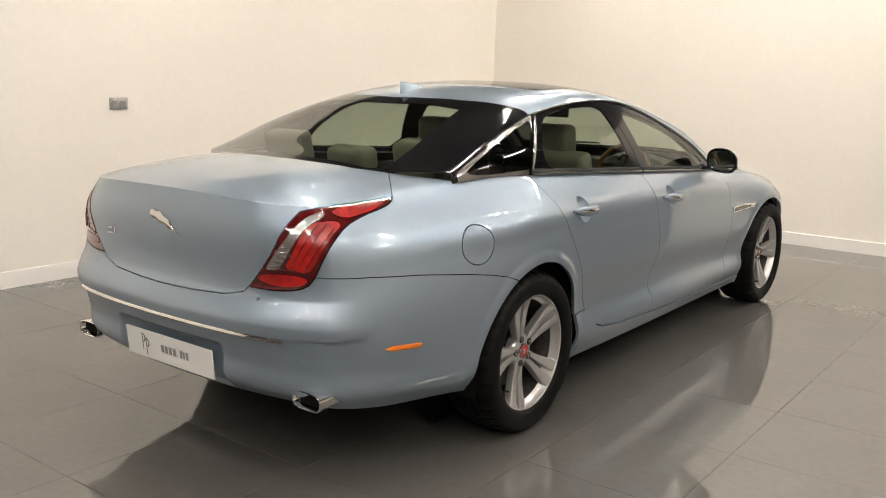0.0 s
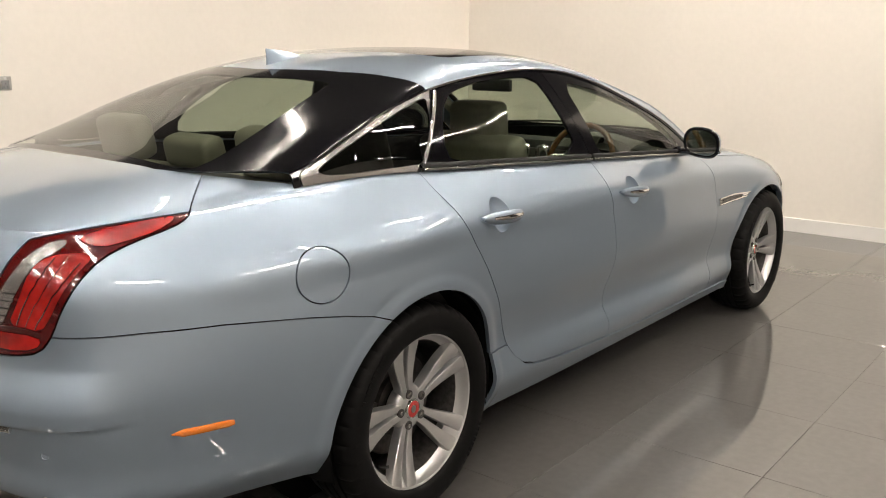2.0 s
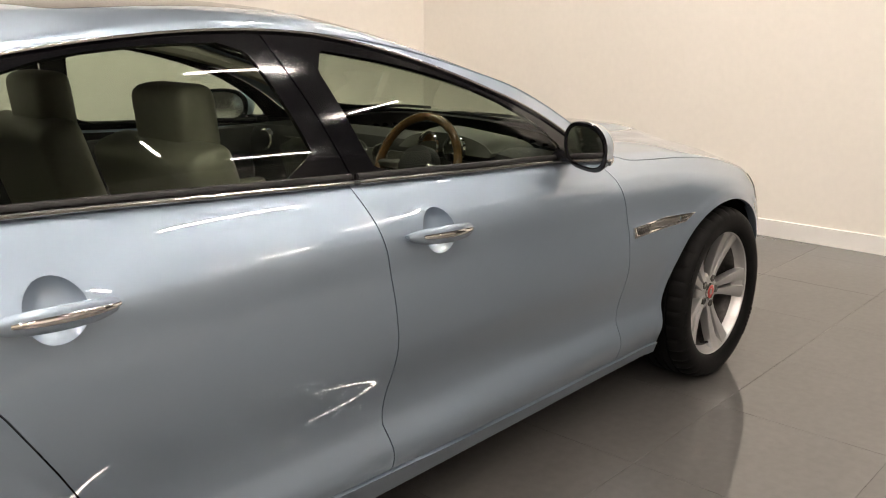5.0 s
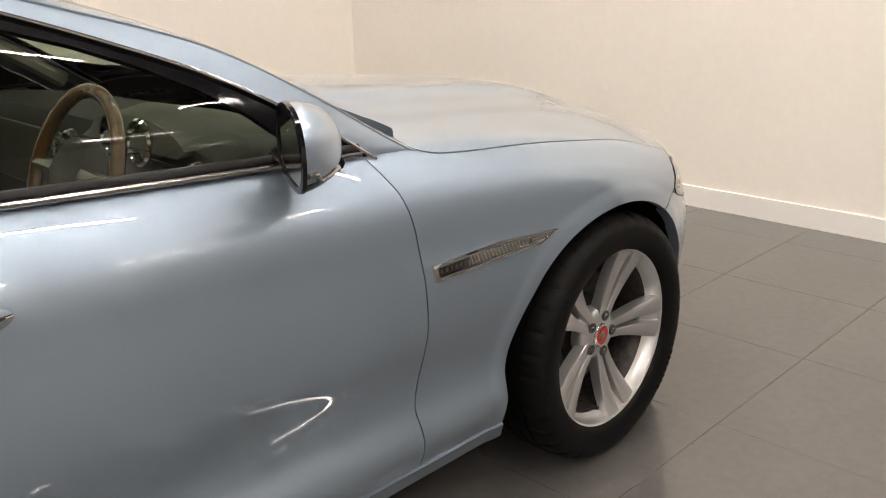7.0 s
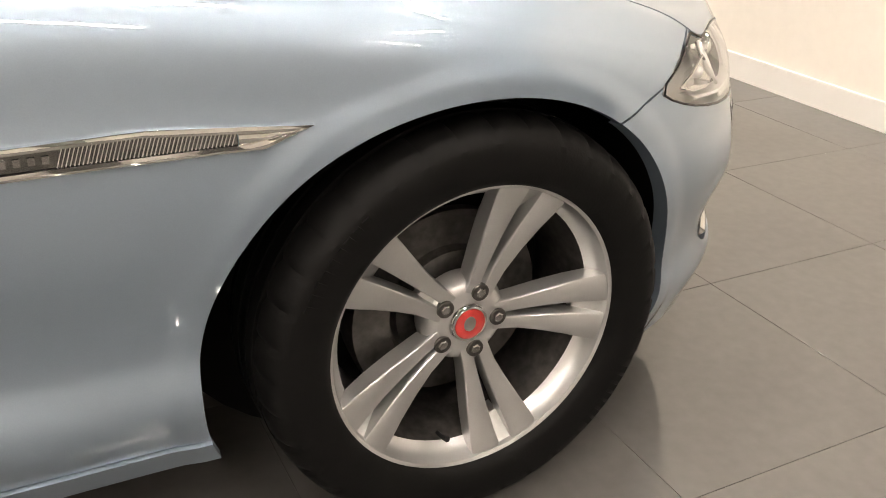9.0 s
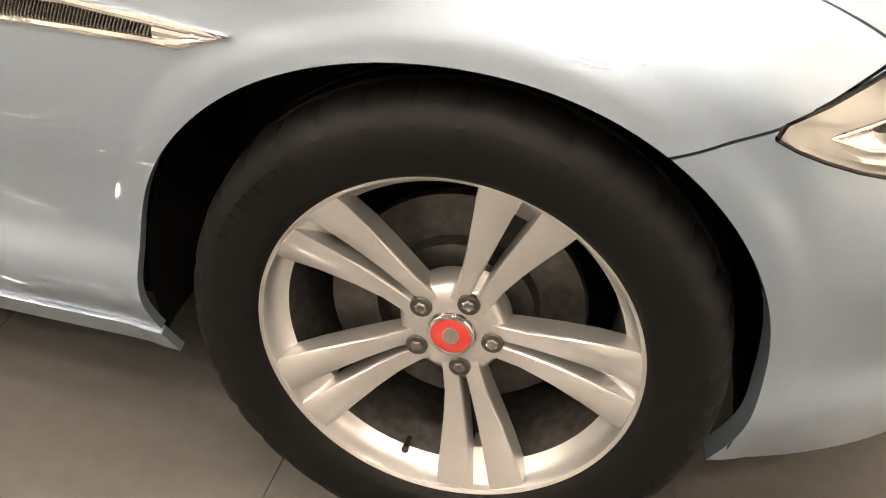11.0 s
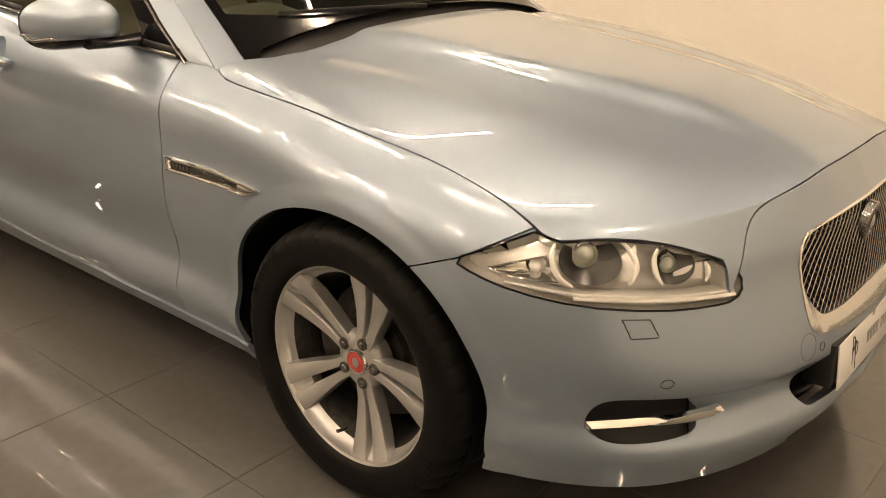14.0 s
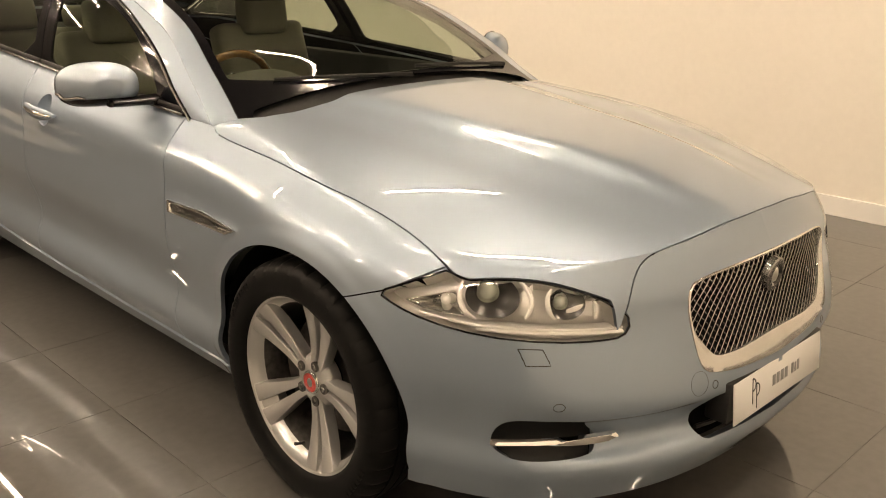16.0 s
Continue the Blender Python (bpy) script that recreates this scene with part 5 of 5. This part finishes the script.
def head_point(qv_, z, depth, sgn):
    """A point in the right or left headlamp, depth behind its cover."""
    d = np.hypot((head.v[:, 0] - head.v[:, 1]) * HQ - qv_, head.v[:, 2] - z)
    i = np.argsort(d)[:5]
    w = 1 / (d[i] + 1e-5)
    c = (head.v[i] * w[:, None]).sum(0) / w.sum()
    g = ((c[0] - c[1]) * HQ - qv_) * HQ
    c = c - np.array((g, -g, 0))
    c[2] = z
    c = c - np.array((HQ, HQ, 0)) * depth
    return np.array((c[0], sgn * c[1], c[2]))


for s2, sgn, n in ((mirrored(head), -1, 0), (head, 1, 1)):
    hp = make("headlamp", pushed(s2, -.050), LAMPBACK, car, "clear headlamp with two round projectors", thick=-.046)
    cover = make("lamp_cover", pushed(s2, -.0015), LENS, hp, "clear cover")
    cover.visible_shadow = False
    # dark gasket round the cover
    R_ = rounded(HEAD, 1)
    loop = []
    for a, b in R_:
        far = np.hypot((head.v[:, 0] - head.v[:, 1]) * HQ - a, head.v[:, 2] - b)
        near_ = head.v[np.argmin(far)]
        loop.append(head_point(a, b, .0005, sgn) if far.min() < .005 else near_ * (1, sgn, 1) - np.array((.002, sgn * .002, .001)))
    loop.append(loop[0])
    make("lamp_gasket", tube(loop, .0022, 6), GLOSS, hp)
    turn_ = pose(0, 0, 0, 0, 0, -45 if sgn > 0 else -135)

    def dish(cq, cz, rq, rz, rim_depth, deep):
        """A hollow oval bowl behind the cover."""
        return grid(np.array([[head_point(cq + k * rq * math.cos(a), cz + k * rz * math.sin(a), rim_depth + deep * (1 - k * k), sgn) for a in np.linspace(0, 2 * math.pi, 37)] for k in (1, .9, .75, .55, .3, .02)]))

    for cq, cz, rq, rz, pq, pz, pr in ((1.962, .701, .060, .043, 1.952, .711, .0235), (2.127, .688, .044, .033, 2.112, .693, .0165)):
        make("lamp_bowl", dish(cq, cz, rq, rz, .016, .026), BOWL, hp, "dark lamp bowl")
        m = Matrix.Translation(head_point(pq, pz, .030, sgn)) @ turn_
        make("projector_ring", moved(lathe([(pr * 1.12, -.016), (pr * 1.16, .010), (pr * 1.08, .015), (pr * .97, .012), (pr * .92, .004)], 36), m), CHROME, hp, "bright ring")
        make("projector_lens", moved(lathe([(pr * .93, .004), (pr * .8, .012), (pr * .5, .018), (pr * .2, .0205), (.0005, .021)], 36), m), PROJECTOR, hp, "round glass projector lens")
    # pale reflector cheeks beside the bowls
    for ca, cb in (((2.000, .664), (2.052, .730)), ((2.128, .662), (2.185, .694))):
        cheek = [[head_point(ca[0] + (cb[0] - ca[0]) * k, zz_ * 1.0, .012 + .018 * math.cos(k * math.pi / 2), sgn) for zz_ in np.linspace(ca[1], ca[1] + (cb[1] - ca[1]) * (.35 + .65 * k), 8)] for k in np.linspace(0, 1, 9)]
        make("reflector_cheek", grid(np.array(cheek)), LAMPBACK, hp, "silver curved reflector")
    for pts_ in (((1.897, .731), (1.889, .712), (1.891, .690), (1.902, .671), (1.924, .656)), ((2.020, .737), (2.037, .722), (2.047, .701), (2.044, .681), (2.032, .661)),
                 ((2.093, .721), (2.084, .707), (2.083, .692), (2.088, .675), (2.099, .659)), ((2.190, .694), (2.196, .682), (2.197, .670), (2.193, .656))):
        line_ = outline(np.array(pts_), 5, False)
        arc_ = [head_point(a, b, .009, sgn) for a, b in line_]
        make("light_guide", tube(arc_, [.0030 + .0028 * math.sin(math.pi * t) for t in np.linspace(0, 1, len(arc_))], 8), GUIDE, hp, "white curved light guide")
    # faceted indicator chamber behind the lamp's pointed end
    ring_ = np.array([(1.772, .681), (1.815, .694), (1.880, .711), (1.893, .690), (1.898, .664), (1.855, .664), (1.812, .668)])
    mid_ = np.array((1.855, .685))
    facets = [[head_point(*(mid_ + (q_ - mid_) * k), .010 + .030 * (1 - k), sgn) for q_ in np.concatenate([ring_, ring_[:1]])] for k in (1, .6, .25, .02)]
    make("indicator_bowl", grid(np.array(facets)), CHROME, hp, "faceted indicator reflector", smooth=False)
    make("indicator_frame", tube([head_point(a, b, .008, sgn) for a, b in np.concatenate([ring_, ring_[:1]])], .0022, 6), CHROME, hp)
    make("indicator_bulb", moved(lathe([(.012, -.006), (.011, .006), (.007, .012), (.0005, .014)], 16), Matrix.Translation(head_point(1.86, .688, .022, sgn)) @ turn_), GUIDE, hp, "clear indicator bulb")
    shelf = [[head_point(a, zz_, dd_, sgn) for a in np.linspace(1.800, 2.262, 26)] for zz_, dd_ in ((.646, .034), (.644, .006), (.640, .004))]
    for row_ in shelf:
        for k_, p_ in enumerate(row_):
            p_[2] = p_[2] + np.interp(1.800 + .462 * k_ / 25, [1.80, 1.92, 2.05, 2.262], [.018, .002, -.002, -.013])
    make("lamp_shelf", grid(np.array(shelf)), LAMPBACK, hp, "silver shelf along the foot")
    lq = np.linspace(1.925, 2.262, 22)
    bar = strip(np.array([head_point(a, np.interp(a, [1.92, 2.06, 2.262], [.636, .632, .622]), .005, sgn) for a in lq]) * (1, sgn, 1), .009, .005)
    make("led_strip", Surf(bar.v * (1, sgn, 1), bar.f), GUIDE, hp, "clear light strip along the foot")

# wipers at the screen's foot
for y0, y1, xo in ((.02, -.50, 0), (.60, .08, .02)):
    pts = []
    for k in np.linspace(0, 1, 14):
        y = y0 + (y1 - y0) * k
        x = 2.50 - .13 * (abs(y) / .75) ** 2.2 - .012 - .05 * k
        pts.append((x, y, float(roof_height(np.array([x]), np.array([y]))[0]) + .008 + .004 * math.sin(math.pi * k)))
    make("wiper", tube(pts, [.008] * 3 + [.005] * 11, 8, 1.2), PLASTIC, car, "black wiper arm and blade")
# ---------------------------------------------------------------- cabin
bm = bmesh.new()
box(bm, (-.35, -.70, .32), (2.3, .70, .40), .03)
part("cabin_floor", bm, DASH, car)
for sgn in (-1, 1):
    bm = bmesh.new()
    box(bm, (.1, min(sgn * .70, sgn * .755), .38), (2.25, max(sgn * .70, sgn * .755), .975), .02)
    part("door_card", bm, DASH, car, "dark inner door trim")
    bm = bmesh.new()
    box(bm, (.2, min(sgn * .64, sgn * .715), .66), (2.1, max(sgn * .64, sgn * .715), .76), .025)
    part("armrest", bm, LEATHER, car, "ivory leather armrest")


def cushion(name, lo, hi, m, mat=LEATHER, parent=None, r=.05, label=""):
    bm = bmesh.new()
    bmesh.ops.create_cube(bm, size=1)
    for v in bm.verts:
        v.co = Vector([lo[i] + (v.co[i] + .5) * (hi[i] - lo[i]) for i in range(3)])
    bmesh.ops.bevel(bm, geom=bm.edges[:], offset=r, segments=4, affect="EDGES", profile=.6)
    for v in bm.verts:
        v.co = m @ v.co
    return part(name, bm, mat, parent or car, label)


for y in (-.375, .375):
    m = pose(1.18, y, .42)
    seat = cushion("front_seat", (-.12, -.25, 0), (.46, .25, .18), m, label="ivory leather front seat", r=.06)
    cushion("backrest", (-.07, -.245, 0), (.06, .245, .62), m @ pose(-.06, 0, .10, 0, -17, 0), parent=seat, r=.05)
    cushion("headrest", (-.055, -.125, 0), (.055, .125, .185), m @ pose(-.175, 0, .645, 0, -6, 0), parent=seat, r=.045)
    for k in (-.06, .06):
        make("headrest_post", tube([(1.005, y + k, .98), (1.0, y + k, 1.07)], .007, 8), CHROME, seat)
bench = cushion("rear_bench", (.02, -.66, .42), (.56, .66, .62), Matrix.Identity(4), label="ivory leather rear bench", r=.06)
cushion("backrest", (-.08, -.64, 0), (.06, .64, .58), pose(.06, 0, .52, 0, -24, 0), parent=bench, r=.05)
for y in (-.40, 0, .40):
    cushion("headrest", (-.05, -.125, 0), (.05, .125, .16 if y else .11), pose(-.13, y, 1.06, 0, -12, 0), parent=bench, r=.04)
bm = bmesh.new()
box(bm, (-.62, -.60, 1.035), (-.17, .60, 1.06), .01)
part("parcel_shelf", bm, DASH, car)
# dashboard: a long dark top roll, fascia and instrument hood
rings = []
for y in np.linspace(-.72, .72, 24):
    e_ = (abs(y) / .72) ** 4
    rings.append([(x - .05 * e_, y, z - .015 * e_) for x, z in ((2.40, .955), (2.26, .985), (2.14, .995), (2.06, .985), (2.03, .94), (2.05, .74), (2.08, .62), (2.40, .62))])
make("dashboard", loft(rings), DASH, car, "dark dashboard with a leather-covered fascia")
rings = []
for y in np.linspace(-.66, .66, 20):
    rings.append([(2.022, y, .945), (2.017, y, .90), (2.032, y, .78), (2.06, y, .76), (2.06, y, .945)])
make("fascia", loft(rings), OLIVE, car, "olive-grey leather fascia")
rings = []
for k in np.linspace(-1, 1, 18):
    w = math.sqrt(max(0, 1 - k * k * .97))
    rings.append([(1.995 + dx, -.37 + .205 * k, .97 + dz * w) for dx, dz in ((0, .0), (.02, .062), (.10, .078), (.26, .04), (.26, 0))])
make("instrument_hood", loft(rings), OLIVE, car, "olive leather instrument hood")
for y in (-.62, -.06, .06, .62):
    c = Vector((2.012, y, .925))
    make("air_vent", moved(lathe([(.036, .010), (.042, .006), (.044, -.008), (.034, -.004), (.0005, -.012)], 28), Matrix.Translation(c) @ pose(0, 0, 0, 0, 0, 90)), CHROME, car, "round chrome air vent")
for y in (-.43, -.31):
    make("dial", moved(lathe([(.045, .010), (.050, .004), (.046, -.004), (.0005, -.006)], 28), Matrix.Translation((1.998, y, .985)) @ pose(0, 0, 0, 8, 0, 90)), CHROME, car, "chrome-rimmed dial")
# steering wheel
mw = Matrix.Translation((1.875, -.365, .930)) @ pose(0, 0, 0, 0, 22, 0) @ pose(0, 0, 0, 0, 0, 90)
sw = make("steering_wheel", moved(tube([(.174 * math.cos(a), 0, .174 * math.sin(a)) for a in np.linspace(0, 2 * math.pi, 49)], .0155, 10), mw), WOOD, car, "wood and leather steering wheel")
for a0, a1 in ((205, 335),):
    make("leather_grip", moved(tube([(.174 * math.cos(math.radians(a)), 0, .174 * math.sin(math.radians(a))) for a in np.linspace(a0, a1, 20)], .0175, 10), mw), DASH, sw)
make("wheel_boss", moved(lathe([(.0005, .03), (.05, .028), (.075, .012), (.08, -.03)], 30), mw), DASH, sw)
for a in (0, 180, 270):
    ca, sa_ = math.cos(math.radians(a)), math.sin(math.radians(a))
    make("wheel_spoke", moved(tube([(.06 * ca, .0, .06 * sa_), (.12 * ca, .0, .12 * sa_), (.18 * ca, 0, .18 * sa_)], [.026, .018, .014], 8), mw), SATIN if a != 270 else DASH, sw)
# rear-view mirror, headlining, far pillars
bm = bmesh.new()
box(bm, (1.60, -.115, 1.255), (1.625, .115, 1.315), .01)
part("rear_view_mirror", bm, PLASTIC, car, "black rear-view mirror")
make("mirror_stalk", tube([(1.615, 0, 1.30), (1.66, 0, 1.355)], .012, 8), PLASTIC, car)
lining = clip(GTOP, np.maximum(GTOP.v[:, 0] - 1.42, .16 - GTOP.v[:, 0]), 0, True)[0]
CREAM = material("cream_headlining", (.30, .285, .24), .9, grain=.05, grain_scale=90, bump=.2, bump_scale=400)
whole("headlining", pushed(lining, -.028), CREAM, car)
for sgn in (-1, 1):
    xs = np.linspace(1.40, 2.34, 14)
    ry, rz = rail_at(xs)
    make("pillar_trim", tube(np.stack([xs, sgn * (ry - .055), rz - .022], 1), .027, 8), CREAM, car, "cream inner pillar trim")


# the whole shell drawn out a little along its length and in towards the nose
WX = [-1.3, -.9, -.3, .1, 1.0, 1.5, 1.9, 2.4, 2.75, 3.04, 3.3, 3.65, 3.95]
for o in car.children_recursive:
    if o.type != "MESH" or "wheel" == o.name.split(".")[0] or (o.parent and o.parent.name.split(".")[0] == "wheel"):
        continue
    co = np.empty(len(o.data.vertices) * 3)
    o.data.vertices.foreach_get("co", co)
    co = co.reshape(-1, 3)
    x_ = co[:, 0].copy()
    co[:, 0] += spline(WX, [.036, .008, .004, 0, .004, .008, .0, -.016, -.024, .004, .018, .018, .010], np.clip(x_, -1.3, 3.95))
    co[:, 1] *= spline(WX, [1, 1, 1, 1, 1, 1, .996, .984, .977, .992, .985, .957, .938], np.clip(x_, -1.3, 3.95))
    co[:, 2] += spline(WX, [-.014, -.013, -.011, -.003, 0, 0, 0, .003, .004, .004, .009, .009, .010], np.clip(x_, -1.3, 3.95))
    o.data.vertices.foreach_set("co", co.ravel())
    o.data.update()


# ---------------------------------------------------------------- room fittings
def skirting(name, lo, hi):
    tagged(part(name, box(bmesh.new(), lo, hi, .004), SKIRT, smooth=False), "white painted skirting board along the wall", "skirting", kind="structure")


skirting("baseboard", (X1 - .018, WALL_END, -.002), (X1 - .0005, Y1 - .02, .115))
skirting("baseboard", (X0, Y1 - .018, -.002), (X1 - .001, Y1 - .0005, .115))
skirting("baseboard", (X0 + .0005, Y0, -.002), (X0 + .018, Y1 - .02, .115))
skirting("baseboard", (X0 + .02, Y0 + .0005, -.002), (X2 - .02, Y0 + .018, .115))


def socket():
    """A double wall socket in a steel plate."""
    s = thing("wall_socket", "brushed steel double wall socket on the cream wall", "socket", at=pose(.684, Y1, 1.218))
    part("face_plate", box(bmesh.new(), (-.074, -.008, -.043), (.074, 0, .043), .003), STEEL, s)
    for x in (-.034, .034):
        part("socket_insert", box(bmesh.new(), (x - .024, -.0105, -.034), (x + .024, -.0078, .018), .001), GREYINK, s)
        for dx, dz, w, h in ((0, -.002, .004, .009), (-.011, -.022, .008, .004), (.011, -.022, .008, .004)):
            part("pin_slot", box(bmesh.new(), (x + dx - w / 2, -.0112, dz - h / 2), (x + dx + w / 2, -.0104, dz + h / 2)), INK, s, smooth=False)
        part("rocker_switch", box(bmesh.new(), (x - .008, -.013, .022), (x + .008, -.0078, .036), .001), WHITE, s)


socket()


def light(length):
    """A slim linear light on two short hangers."""
    s = thing("ceiling_light", "slim white linear light hung under the ceiling", "light", "linear ceiling lights", at=pose(0, 0, HIGH))
    part("housing", box(bmesh.new(), (-length / 2 - .02, -.024, -.36), (length / 2 + .02, .024, -.31), .004), SKIRT, s)
    part("diffuser", box(bmesh.new(), (-length / 2, -.015, -.370), (length / 2, .015, -.3605), .002), LAMP, s)
    for k in (-1, 1):
        make("hanger", tube([(k * length * .4, 0, -.312), (k * length * .4, 0, .02)], .003, 6), STEEL, s)
        part("ceiling_rose", box(bmesh.new(), (k * length * .4 - .03, -.03, -.018), (k * length * .4 + .03, .03, .012), .004), SKIRT, s)
    return s


first = light(1.0)
n = 0
for i in range(7):
    for j in range(4):
        x, y = -6.0 + i * 1.8, -5.3 + j * 2.25 + (i % 2) * 1.1
        if y > 2.5:
            continue
        m = pose(x, y, HIGH, 0, 0, (0, 60, -60)[(i + j) % 3])
        if n == 0:
            first.matrix_basis = m
        else:
            copy_thing(first, m)
        n += 1

# floor tiles, each a slab of its own near the car
TILE_SIZE, GX, GY = .61, 4.0, .16
slab = bmesh.new()
box(slab, (.0008, .0008, -.009), (TILE_SIZE - .0008, TILE_SIZE - .0008, 0), .0008)
slab_mesh = bpy.data.meshes.new("tile")
slab.to_mesh(slab_mesh)
slab.free()
slab_mesh.materials.append(TILE)
floor_ob = bpy.data.objects["floor"]
rest = bmesh.new()
ix0, ix1 = math.floor((X0 - GX) / TILE_SIZE), math.ceil((X2 - GX) / TILE_SIZE)
iy0, iy1 = math.floor((Y0 - GY) / TILE_SIZE), math.ceil((Y1 - GY) / TILE_SIZE)
for i in range(ix0, ix1):
    for j in range(iy0, iy1):
        x, y = GX + i * TILE_SIZE, GY + j * TILE_SIZE
        if x > X1 and y > WALL_END:
            continue
        if X1 > x > -3.6 and y > -3.6:
            o = new("tile", slab_mesh)
            o.location = (x, y, random.uniform(-.0003, .0003))
            o.parent = floor_ob
        else:
            box(rest, (x + .0008, y + .0008, -.009), (x + TILE_SIZE - .0008, y + TILE_SIZE - .0008, 0), .0008)
tagged(part("far_tiles", rest, TILE, floor_ob, smooth=False), kind="stuff")
